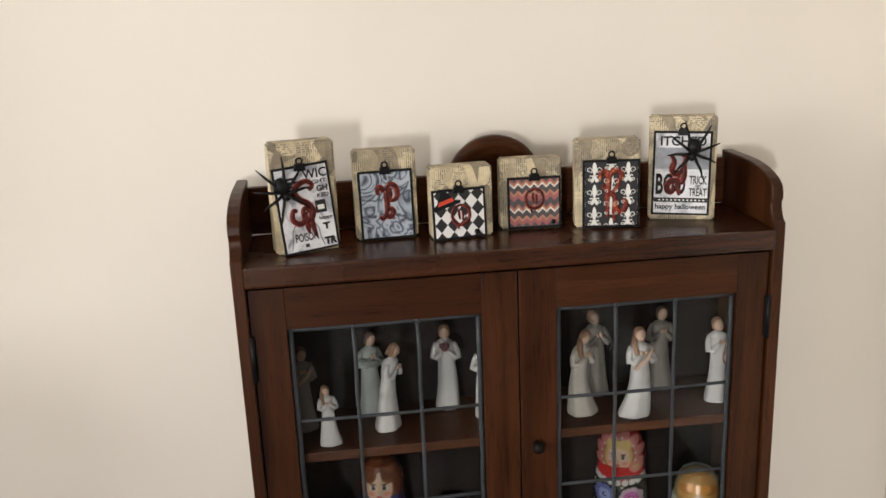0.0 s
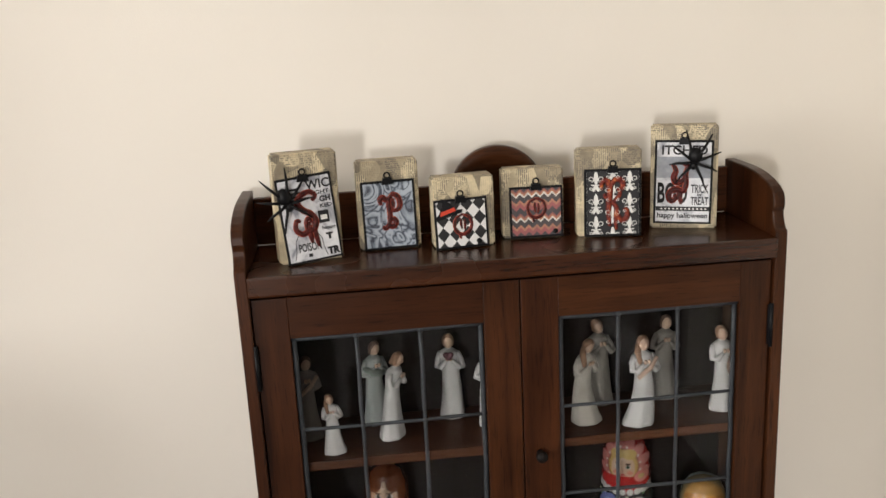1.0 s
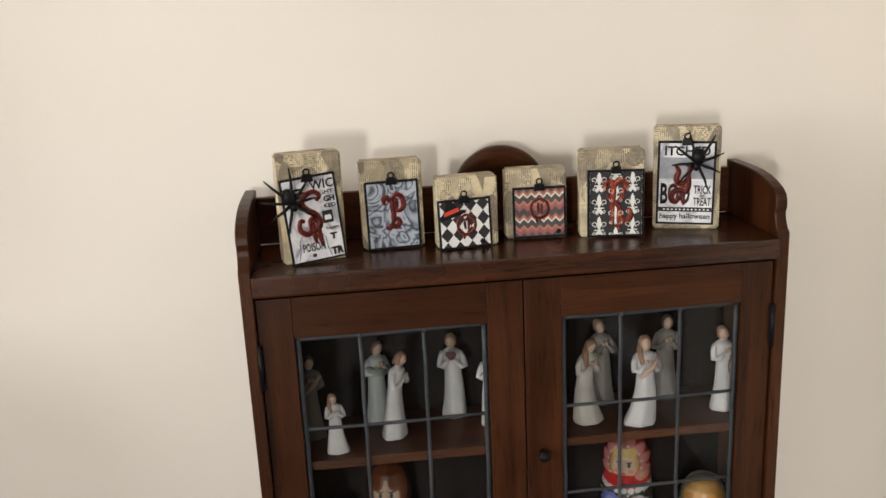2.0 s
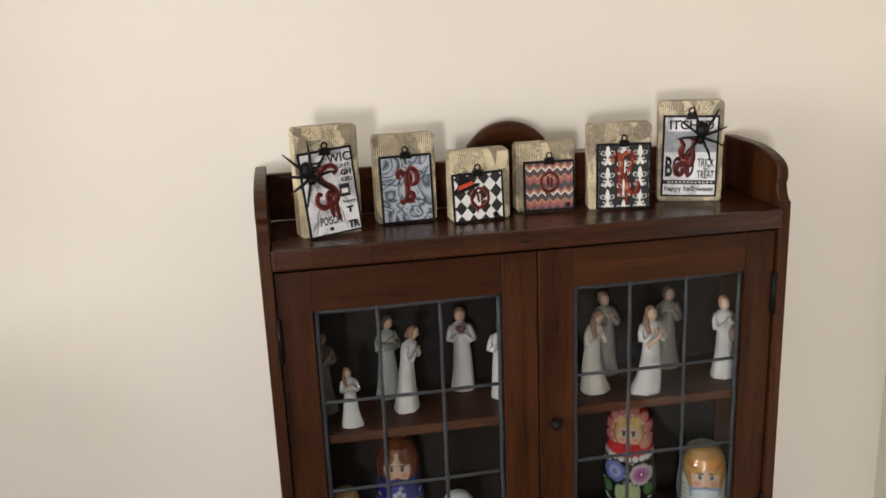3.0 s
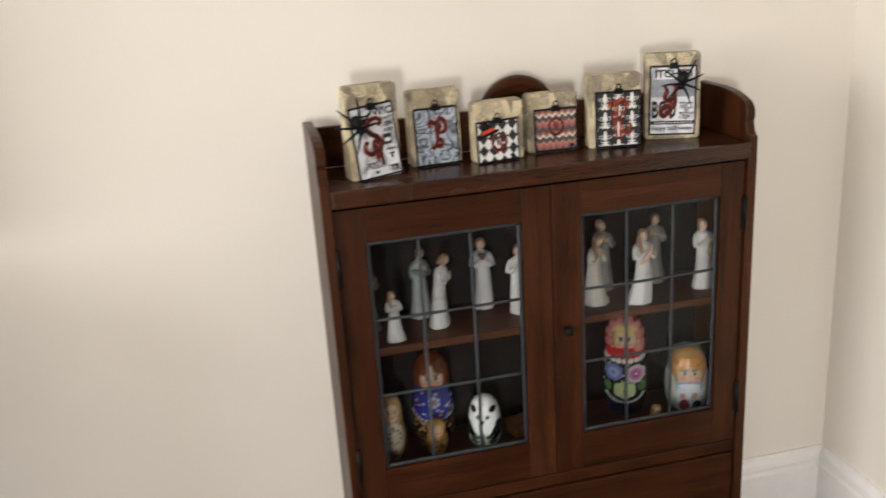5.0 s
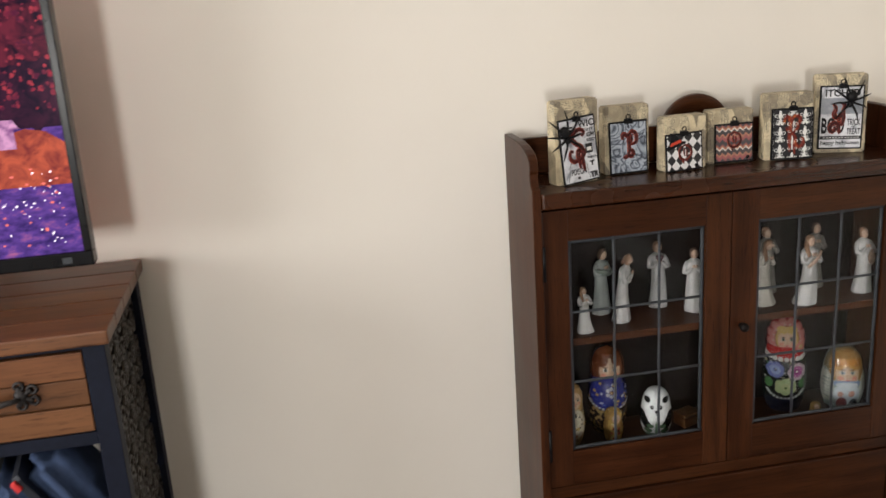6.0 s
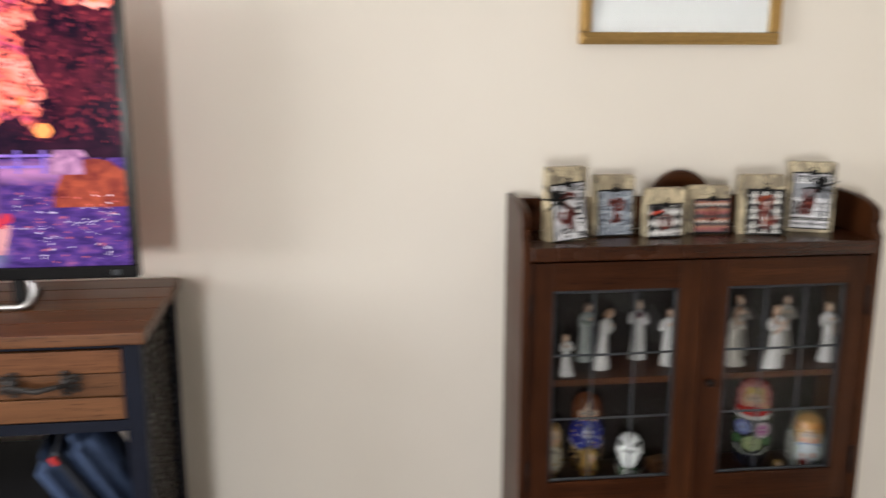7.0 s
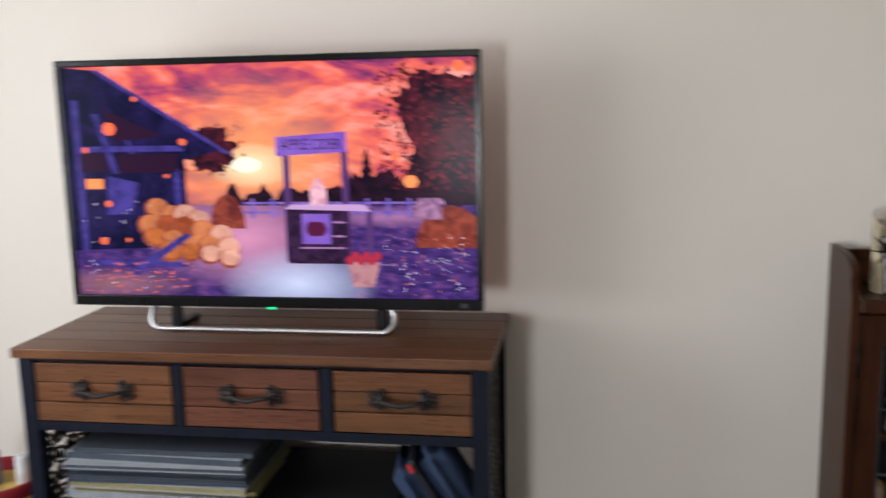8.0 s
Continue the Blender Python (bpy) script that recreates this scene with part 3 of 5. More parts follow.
def big_letter(card, letter, x, z, height, width):
    """The large red initial in swelling pen strokes over a dark shadow."""
    for name, grow, material, y in (("letter_edge", 1.45, DARK_HALO if letter == "K" else HALO, -0.0040), ("initial", 1.0, AMBER if letter == "K" else CRIMSON, -0.0050)):
        bm = bmesh.new()
        for stroke in STROKES[letter]:
            pts, rad = swelling([((u - 0.5) * width, v * height) for u, v in stroke], min(0.070 * height, 0.0041) * grow * (1.0 if len(stroke) > 4 else 0.7))
            b = tube(bmesh.new(), pts, rad, 6)
            add(bm, b, Matrix.Diagonal((1, 0.16, 1, 1)))
        part(name, bm, material, card, "dark red ornamental initial" if name == "initial" else "", pose(x, y, z))


def button(card, x, z):
    bm = lathe(bmesh.new(), [(0.0035, 0), (0.0042, 0.0008), (0.0036, 0.0022), (0.0005, 0.0026)], 14, pose(x, -0.0037, z, 90))
    part("button", bm, BLACK, card)


def fleur(bm, cx, cz, s):
    """A white lily motif: three petals, a band, two curls."""
    def petal(x, z, rx, rz, turn):
        pts = [(rx * math.sin(t) * abs(math.sin(t)) ** 0.3, -rz * math.cos(t)) for t in (2 * math.pi * k / 16 for k in range(16))]
        outline(bm, [(cx + s * (x + px * math.cos(turn) - pz * math.sin(turn)), cz + s * (z + px * math.sin(turn) + pz * math.cos(turn))) for px, pz in pts], -0.0004, 0.0)
    petal(0, 0.33, 0.19, 0.62, 0)
    petal(-0.13, -0.58, 0.14, 0.32, -0.35)
    petal(0.13, -0.58, 0.14, 0.32, 0.35)
    outline(bm, [(cx - 0.42 * s, cz - 0.34 * s), (cx + 0.42 * s, cz - 0.34 * s), (cx + 0.42 * s, cz - 0.24 * s), (cx - 0.42 * s, cz - 0.24 * s)], -0.0004, 0.0)
    for q in (-1, 1):
        for z0, r in ((0.22, 0.30), (-0.62, 0.17)):
            tube(bm, [(cx + q * s * (0.45 + p[0]), -0.0002, cz + s * (z0 + p[2])) for p in [(a if q > 0 else -a, 0, b) for a, _, b in arc(0, 0, r * 0.9, 250, -130, 12, 0, r * 0.35)]] if q > 0 else
                 [(cx - s * (0.45 + a), -0.0002, cz + s * (z0 + b)) for a, _, b in arc(0, 0, r * 0.9, 250, -130, 12, 0, r * 0.35)], 0.125 * s, 4, False, None, 0, 0.3)


def make_signs():
    faces = {"S": collage(), "P": paisley(), "K": plain("black_damask_print", (0.020, 0.020, 0.023), 0.45), "Y": collage()}
    harl, chev = harlequin(), chevron()
    labels = {"S": "tall book-page block with a red S card and black spider", "P": "book-page block with a red P on blue-grey paisley card",
              "K": "book-page block with a red K on black lily card", "Y": "tall book-page block with a red Y card and black spider"}
    seen_o = 0
    for letter, x, y, yaw, w, h, at, size, roll in SIGNS:
        if letter == "O":
            face, label = (harl, "low book-page block with a red O on harlequin card") if not seen_o else (chev, "low book-page block with a red O on chevron card")
        else:
            face, label = faces[letter], labels[letter]
        sign, card = sign_block(letter, x, y, yaw, w, h, label, at, size, roll, face)
        cw, ch = size
        if letter == "S":
            put_text(card, "WIC", 0.020, ch - 0.022, 0.014, 0.036)
            put_text(card, "IGHT", 0.024, ch - 0.031, 0.006, 0.024)
            put_text(card, "GH", 0.028, ch - 0.043, 0.009, 0.017, bold=0.05)
            put_text(card, "KED", 0.028, ch - 0.052, 0.006, 0.018)
            bm = one_box(0.014, 0.030, -0.0042, -0.0038, ch - 0.075, ch - 0.056)
            part("stamp", bm, INK, card)
            for k in range(3):
                part("print_bar", one_box(-0.037, -0.010 + 0.003 * k, -0.0042, -0.0038, ch - 0.020 - 0.006 * k, ch - 0.0165 - 0.006 * k), INK, card)
            part("stamp_picture", one_box(0.017, 0.027, -0.0046, -0.0042, ch - 0.070, ch - 0.063), CHALK, card)
            put_text(card, "happy", 0.027, 0.044, 0.007, 0.020)
            put_text(card, "T", 0.026, 0.030, 0.010, 0.011, bold=0.06)
            put_text(card, "TR", 0.029, 0.006, 0.012, 0.019, bold=0.06)
            put_text(card, "POISON", -0.006, 0.017, 0.013, 0.034)
            for s in (-1, 1):
                bottle = tube(bmesh.new(), [(-0.006 + s * 0.013, -0.004, 0.045), (-0.006 + s * 0.020, -0.004, 0.034), (-0.006 + s * 0.021, -0.004, 0.020), (-0.006 + s * 0.025, -0.004, 0.006)], 0.0005, 5)
                part("bottle_outline", bottle, INK, card)
            part("small_stamp", one_box(-0.010, -0.004, -0.0042, -0.0038, 0.008, 0.013), INK, card)
            big_letter(card, "S", -0.004, 0.036, 0.070, 0.040)
            spider(card, -0.030, ch - 0.032, 1.05, -18)
        elif letter == "P":
            big_letter(card, "P", 0.002, 0.034, 0.052, 0.032)
        elif letter == "K":
            bm = bmesh.new()
            for col in range(-2, 3):
                for row in range(5):
                    fleur(bm, 0.0262 * col, ch - 0.0195 + 0.0178 * (1 - abs(col) % 2) - 0.0356 * row, 0.0180)
            for v in bm.verts:
                v.co.x = min(max(v.co.x, -cw / 2 + 0.004), cw / 2 - 0.004)
                v.co.z = min(max(v.co.z, 0.004), ch - 0.004)
            bmesh.ops.dissolve_degenerate(bm, dist=0.00001, edges=bm.edges[:])
            part("lily_pattern", bm, CHALK, card, "white lily pattern", pose(0, -0.0038, 0))
            big_letter(card, "K", 0.002, 0.018, 0.072, 0.042)
        elif letter == "Y":
            bm = one_box(-cw / 2 + 0.0036, cw / 2 - 0.0036, -0.0042, -0.0038, 0.021, 0.028)
            part("black_strip", bm, INK, card)
            dots = bmesh.new()
            for k in range(12):
                box(dots, -0.034 + 0.0062 * k, -0.031 + 0.0062 * k, -0.0045, -0.0042, 0.0235, 0.0255)
            part("strip_dots", dots, CHALK, card)
            grey = bmesh.new()
            box(grey, -cw / 2 + 0.0036, cw / 2 - 0.0036, -0.0041, -0.0038, 0.074, 0.108)
            part("grey_band", grey, GREY_BAND, card)
            put_text(card, "ITCHED", 0.001, ch - 0.023, 0.015, 0.070)
            put_text(card, "BOO", -0.016, 0.033, 0.034, 0.046, bold=0.03)
            put_text(card, "TRICK", 0.026, 0.050, 0.014, 0.027)
            put_text(card, "or", 0.026, 0.0455, 0.0035, 0.008)
            put_text(card, "TREAT", 0.026, 0.031, 0.013, 0.027)
            put_text(card, "happy halloween", 0.0, 0.007, 0.011, 0.078)
            big_letter(card, "Y", -0.006, 0.038, 0.060, 0.036)
            spider(card, 0.016, ch - 0.030, 1.02, 8)
        else:
            seen_o += 1
            big_letter(card, "O", 0.0 if seen_o == 2 else 0.002, 0.022 if seen_o == 1 else 0.032, 0.031, 0.029)
            button(card, 0.026 if seen_o == 1 else 0.030, 0.009)
            if seen_o == 1:
                hat = bmesh.new()
                outline(hat, [(-0.017, 0.0), (0.013, 0.009), (0.014, 0.0125), (0.006, 0.013), (-0.004, 0.026), (-0.012, 0.029), (-0.010, 0.022), (-0.014, 0.009), (-0.019, 0.004)], -0.0035, -0.0004)
                hat_ob = part("witch_hat", hat, MAT_BLACK, card, "black paper hat with a red band", pose(-0.016, -0.0038, 0.046) @ Matrix.Diagonal((1.3, 1, 1.2, 1)))
                part("hat_band", outline(bmesh.new(), [(-0.0135, 0.006), (0.006, 0.0122), (0.004, 0.0168), (-0.0125, 0.0115)], -0.0044, -0.0036), plain("orange_red_band", (0.55, 0.055, 0.025), 0.5), hat_ob)


GREY_BAND = plain("grey_cloud_print", (0.30, 0.32, 0.36), 0.5, 0, 60, 0.5, 0.05)
make_signs()

# ---- figures and dolls behind the glass ----
# White and cream are set below their true tone, with the shelf's dimness included.
ROBES = {"white": plain("dimmed_white_resin", (0.39, 0.376, 0.366), 0.6, 0, 90, 0.10, 0.3), "cream": plain("dimmed_cream_resin", (0.34, 0.312, 0.275), 0.6, 0, 90, 0.12, 0.3),
         "grey": plain("grey_brown_resin", (0.17, 0.155, 0.135), 0.65, 0, 90, 0.2, 0.3), "green": plain("grey_green_resin", (0.24, 0.255, 0.24), 0.65, 0, 90, 0.2, 0.3)}
SKIN = plain("tan_resin", (0.36, 0.245, 0.18), 0.6)
HAIR = plain("light_brown_resin", (0.17, 0.095, 0.055), 0.65, 0, 160, 0.35, 0.5)
DARK_HAIR = plain("dark_brown_resin", (0.075, 0.042, 0.028), 0.65, 0, 160, 0.35, 0.5)
HELD = {"heart": plain("dark_red_resin", (0.055, 0.012, 0.018), 0.5), "bundle": plain("brown_bundle", (0.16, 0.11, 0.08), 0.8, 0, 400, 0.7, 0.8), "none": SKIN,
        "arm": plain("bare_arm_resin", (0.34, 0.235, 0.18), 0.6), "shawl": plain("checked_shawl_resin", (0.12, 0.14, 0.12), 0.7, 0, 260, 0.8, 0.5)}


def figurine(x, y, h, yaw, robe, held="none", lean=0.0, bow=0.0, flare=1.0, trail=0.0, hair=HAIR, long_hair=False, label=""):
    """A small carved-looking figure in a long robe, one plain mesh. lean and trail move its head and its hem sideways."""
    bm = bmesh.new()
    prof = [(0.150, 0.0), (0.170, 0.010), (0.168, 0.05), (0.148, 0.14), (0.128, 0.26), (0.112, 0.40), (0.097, 0.53), (0.094, 0.60), (0.102, 0.68), (0.108, 0.74), (0.098, 0.785), (0.066, 0.812), (0.036, 0.826), (0.032, 0.85)]
    fine = []
    for (r0, z0), (r1, z1) in zip(prof, prof[1:]):
        fine += [(r0, z0), ((r0 + r1) / 2, (z0 + z1) / 2)]
    fine.append(prof[-1])
    lathe(bm, [(r * h * (1 + (flare - 1) * max(0.0, 1 - z / 0.5)), z * h) for r, z in fine], 36, None, 0, 1.0, 0.80)
    for s in (-1, 1):
        tube(bm, [(s * 0.088 * h, 0, 0.775 * h), (s * 0.122 * h, -0.010 * h, 0.70 * h), (s * 0.136 * h, -0.045 * h, 0.625 * h), (s * 0.100 * h, -0.090 * h, 0.630 * h), (s * 0.030 * h, -0.108 * h, 0.715 * h)],
             [0.036 * h, 0.036 * h, 0.038 * h, 0.034 * h, 0.020 * h], 10)
        ball(bm, (s * 0.020 * h, -0.114 * h, 0.735 * h), (0.020 * h, 0.017 * h, 0.028 * h), None, 1, 8, 6)
    head = pose(0, -0.015 * h, 0.905 * h) @ pose(0, 0, 0, bow, 0, 0)
    ball(bm, (0, -0.006 * h, 0), (0.056 * h, 0.060 * h, 0.074 * h), head, 1)
    ball(bm, (0, -0.066 * h, -0.010 * h), (0.008 * h, 0.012 * h, 0.014 * h), head, 1, 8, 6)
    ball(bm, (0, 0.016 * h, 0.020 * h), (0.065 * h, 0.062 * h, 0.070 * h), head, 2)
    for s in (-1, 1):
        ball(bm, (s * 0.044 * h, 0.004 * h, -0.004 * h), (0.024 * h, 0.034 * h, 0.056 * h), head, 2, 10, 8)
    if long_hair:
        tube(bm, [(-0.045 * h, 0.0, 0.90 * h), (-0.068 * h, -0.030 * h, 0.82 * h), (-0.060 * h, -0.068 * h, 0.73 * h), (-0.052 * h, -0.075 * h, 0.66 * h)], [0.034 * h, 0.036 * h, 0.030 * h, 0.010 * h], 8, False, None, 2)
    else:
        ball(bm, (0, 0.060 * h, -0.026 * h), (0.036 * h, 0.030 * h, 0.040 * h), head, 2, 10, 8)
    if held == "heart":
        for s in (-1, 1):
            ball(bm, (s * 0.026 * h, -0.134 * h, 0.790 * h), (0.036 * h, 0.020 * h, 0.036 * h), None, 3, 10, 6)
        ball(bm, (0, -0.134 * h, 0.765 * h), (0.037 * h, 0.018 * h, 0.040 * h), None, 3, 10, 6)
    elif held == "bundle":
        ball(bm, (0.045 * h, -0.125 * h, 0.55 * h), (0.062 * h, 0.040 * h, 0.105 * h), None, 3, 12, 8)
        for k in range(5):
            tube(bm, [(0.045 * h, -0.125 * h, 0.60 * h), ((0.01 + 0.018 * k) * h, -0.13 * h, (0.68 + 0.02 * (k % 2)) * h)], [0.012 * h, 0.005 * h], 6, False, None, 3)
    elif held == "arm":
        tube(bm, [(0.115 * h, -0.09 * h, 0.77 * h), (0.03 * h, -0.135 * h, 0.68 * h), (-0.105 * h, -0.11 * h, 0.56 * h)], [0.020 * h, 0.026 * h, 0.024 * h], 8, False, None, 3)
    elif held == "shawl":
        tube(bm, [(-0.13 * h, -0.02 * h, 0.70 * h), (-0.07 * h, -0.10 * h, 0.66 * h), (0.04 * h, -0.115 * h, 0.64 * h), (0.12 * h, -0.05 * h, 0.66 * h)], [0.030 * h, 0.046 * h, 0.046 * h, 0.030 * h], 10, False, None, 3)
    bmesh.ops.transform(bm, matrix=pose(0, 0, 0, 0, 0, yaw), verts=bm.verts)
    for v in bm.verts:
        f = v.co.z / h
        a = math.atan2(v.co.y, v.co.x)
        if f < 0.6:
            fold = 1 + 0.07 * math.sin(6 * a + 40 * x) * (0.6 - f) + 0.03 * math.sin(13 * a) * (0.6 - f)
            v.co.x *= fold
            v.co.y *= fold
        v.co.x += lean * h * f * f + 0.012 * h * math.sin(5 * f + x * 40) + trail * h * max(0.0, 1 - f / 0.45) ** 2
    ob = part("figurine", bm, [ROBES[robe], SKIN, hair, HELD[held]])
    ob.matrix_basis = pose(x, y, SHELF)
    tagged(ob, label, "figurine", "figurines on the cabinet shelf")


figurine(-0.047, 1.372, 0.102, 10, "white", "none", -0.04, 12, 1.08, 0.03, HAIR, True, "small white child figurine with hands at its chin")
figurine(0.050, 1.411, 0.149, 60, "white", "none", 0.10, 5, 1.0, -0.02, HAIR, False, "white robed figurine with hands raised, head turned")
figurine(0.024, 1.470, 0.149, 25, "green", "shawl", 0.04, 14, 0.92, 0.0, DARK_HAIR, False, "grey-green robed figurine wrapped in a dark checked shawl")
figurine(0.156, 1.466, 0.153, -8, "white", "heart", 0.0, 10, 0.82, 0.0, HAIR, False, "white robed figurine holding a dark red heart")
figurine(0.217, 1.412, 0.146, -15, "white", "none", -0.02, 4, 0.95, 0.02, DARK_HAIR, False, "white robed figurine turned beside the door stile")
figurine(0.370, 1.398, 0.149, 25, "cream", "none", 0.06, 30, 1.06, 0.04, HAIR, True, "cream robed figurine with a bowed head")
figurine(0.420, 1.466, 0.157, 10, "grey", "none", -0.06, 14, 0.90, 0.0, HAIR, False, "grey-brown robed figurine standing at the back")
figurine(0.465, 1.374, 0.156, 5, "white", "arm", 0.01, 4, 1.04, -0.05, HAIR, True, "white robed figurine with long hair and bare folded arms")
figurine(0.535, 1.466, 0.154, -5, "grey", "none", 0.0, 0, 0.85, 0.0, DARK_HAIR, False, "grey robed figurine with folded arms at the back")
figurine(0.613, 1.398, 0.152, 0, "white", "bundle", -0.03, 0, 0.86, 0.0, HAIR, False, "white robed figurine carrying a brown bundle")
figurine(-0.088, 1.432, 0.147, 15, "grey", "arm", 0.0, 8, 0.9, 0.0, DARK_HAIR, False, "dim grey-brown figurine in the shelf's corner")


def lacquer():
    """Clear lacquer over the brushed colours that each doll carries."""
    n = Nodes("lacquered_paint")
    brushed = n.t.nodes.new("ShaderNodeVertexColor")
    brushed.layer_name = "paint"
    c = n.mix(n.ramp(n.noise(420, 3), (0.55, 0.0), (0.72, 0.35)), brushed.outputs[0], (0.07, 0.058, 0.043))
    n.bump(n.noise(160, 3), 0.08)
    return n.done(c, 0.24, 0.0, 0.5)


LACQUER = lacquer()


def painted(ground, zones, freckle=None, gold=None, dim=0.62):
    """Brush work for a doll: a ground colour, strewn flecks, and ellipses of paint on the front, laid over one another."""
    def brush(x, y, z):
        c = np.tile(np.array(ground, float), (len(x), 1))
        for fleck, scale, level, seed in ((freckle, 95, 0.12, 1), (gold, 120, 0.16, 2)):
            if fleck:
                f = np.array([noise.noise((a * scale, b * scale + 9 * seed, d * scale)) for a, b, d in zip(x, y, z)])
                c[f > level] = fleck
        for cx, cz, rx, rz, colour in zones:
            d = np.hypot((x - cx) / rx, (z - cz) / rz)
            k = (np.clip((1.07 - d) / 0.14, 0, 1) * (y < 0))[:, None]
            c = c * (1 - k) + np.array(colour) * k
        return c * dim
    return brush


def ring_of(cx, cz, rx, rz, count, r, colour, a0=0.0, a1=360.0):
    """Dots of paint along an ellipse."""
    out = []
    for k in range(count):
        a = radians(a0 + (a1 - a0) * (k + 0.5) / count)
        out.append((cx + rx * math.cos(a), cz + rz * math.sin(a), r, r, colour))
    return out


def scatter(seed, u, z0, z1, count, sizes, colours):
    """Small strokes of paint strewn over a belt of the front."""
    r = random.Random(seed)
    return [(r.uniform(-u, u), r.uniform(z0, z1), r.uniform(*sizes), r.uniform(*sizes), r.choice(colours)) for _ in range(count)]


def small_face(cz, w, skin, lips=(0.42, 0.06, 0.05), eyes=(0.05, 0.05, 0.04)):
    """A painted face about half as wide as w: brows, eyes with whites, nose, cheeks and lips."""
    z = [(0.0, cz, 0.50 * w, 0.62 * w, skin)]
    for s in (-1, 1):
        z += [(s * 0.30 * w, cz - 0.20 * w, 0.13 * w, 0.10 * w, (0.62, 0.26, 0.18)), (s * 0.22 * w, cz + 0.20 * w, 0.13 * w, 0.035 * w, (0.10, 0.06, 0.04)),
              (s * 0.22 * w, cz + 0.06 * w, 0.125 * w, 0.085 * w, (0.60, 0.58, 0.54)), (s * 0.21 * w, cz + 0.06 * w, 0.075 * w, 0.085 * w, eyes)]
    return z + [(0.0, cz - 0.12 * w, 0.035 * w, 0.06 * w, (0.45, 0.24, 0.16)), (0.0, cz - 0.30 * w, 0.11 * w, 0.045 * w, lips)]


def nesting_doll(name, x, y, h, r, yaw, brush, label, squat=False):
    if squat:
        prof = [(0.72, 0.0), (0.80, 0.01), (0.95, 0.18), (1.0, 0.34), (0.97, 0.50), (0.91, 0.62), (0.85, 0.74), (0.74, 0.85), (0.54, 0.94), (0.28, 0.985), (0.01, 1.0)]
    else:
        prof = [(0.66, 0.0), (0.74, 0.01), (0.90, 0.12), (1.0, 0.28), (1.0, 0.42), (0.94, 0.53), (0.87, 0.61), (0.85, 0.68), (0.87, 0.76), (0.82, 0.85), (0.64, 0.94), (0.34, 0.985), (0.01, 1.0)]
    fine = []
    for (r0, z0), (r1, z1) in zip(prof, prof[1:]):
        fine += [(r0 * r, z0 * h), ((r0 + r1) / 2 * r, (z0 + z1) / 2 * h)]
    fine.append((prof[-1][0] * r, h))
    rows = max(24, int(h * 620))
    heights = [z for _, z in fine]
    radii = [q for q, _ in fine]
    turned = [(float(np.interp(h * (k / rows), heights, radii)), h * (k / rows)) for k in range(rows)] + [(0.25 * radii[-3], 0.997 * h), (0.0004, h)]
    ob = part(name, lathe(bmesh.new(), turned, 144 if h > 0.1 else 72), LACQUER)
    me = ob.data
    co = np.empty(len(me.vertices) * 3)
    me.vertices.foreach_get("co", co)
    co = co.reshape(-1, 3)
    rgba = np.ones((len(co), 4))
    rgba[:, :3] = brush(co[:, 0], co[:, 1], co[:, 2])
    me.color_attributes.new("paint", "FLOAT_COLOR", "POINT").data.foreach_set("color", rgba.ravel())
    ob.matrix_basis = pose(x, y, FLOOR_IN, 0, 0, yaw)
    tagged(ob, label, "nesting doll", "dolls on the cabinet floor")


FACE = (0.60, 0.41, 0.28)
h = 0.205
AUBURN = (0.17, 0.045, 0.016)
nesting_doll("nesting_doll", 0.033, 1.462, h, 0.045, -10, painted((0.050, 0.026, 0.018),
    [(0, 0.84 * h, 0.06, 0.060, AUBURN), (0, 0.60 * h, 0.06, 0.020, (0.03, 0.035, 0.16))] + small_face(0.765 * h, 0.046, FACE)
    + [(-0.018, 0.905 * h, 0.015, 0.019, AUBURN), (0.018, 0.905 * h, 0.015, 0.019, AUBURN), (0.0, 0.645 * h, 0.022, 0.009, (0.030, 0.040, 0.26)), (0.0, 0.49 * h, 0.043, 0.037, (0.018, 0.024, 0.22))]
    + scatter(3, 0.038, 0.36 * h, 0.63 * h, 26, (0.0016, 0.0042), [(0.42, 0.44, 0.58), (0.10, 0.14, 0.50), (0.45, 0.30, 0.10), (0.012, 0.014, 0.10)])
    + ring_of(0.002, 0.52 * h, 0.009, 0.009, 6, 0.0042, (0.48, 0.48, 0.56)) + [(0.002, 0.52 * h, 0.004, 0.004, (0.40, 0.24, 0.10))]
    + ring_of(0.0, 0.42 * h, 0.042, 0.020, 15, 0.0026, (0.46, 0.46, 0.50), 180, 360), None, (0.34, 0.22, 0.08)),
    "lacquered nesting doll with auburn hair and a blue dress")
h = 0.228
PINK, SCARLET = (0.52, 0.19, 0.17), (0.30, 0.020, 0.018)
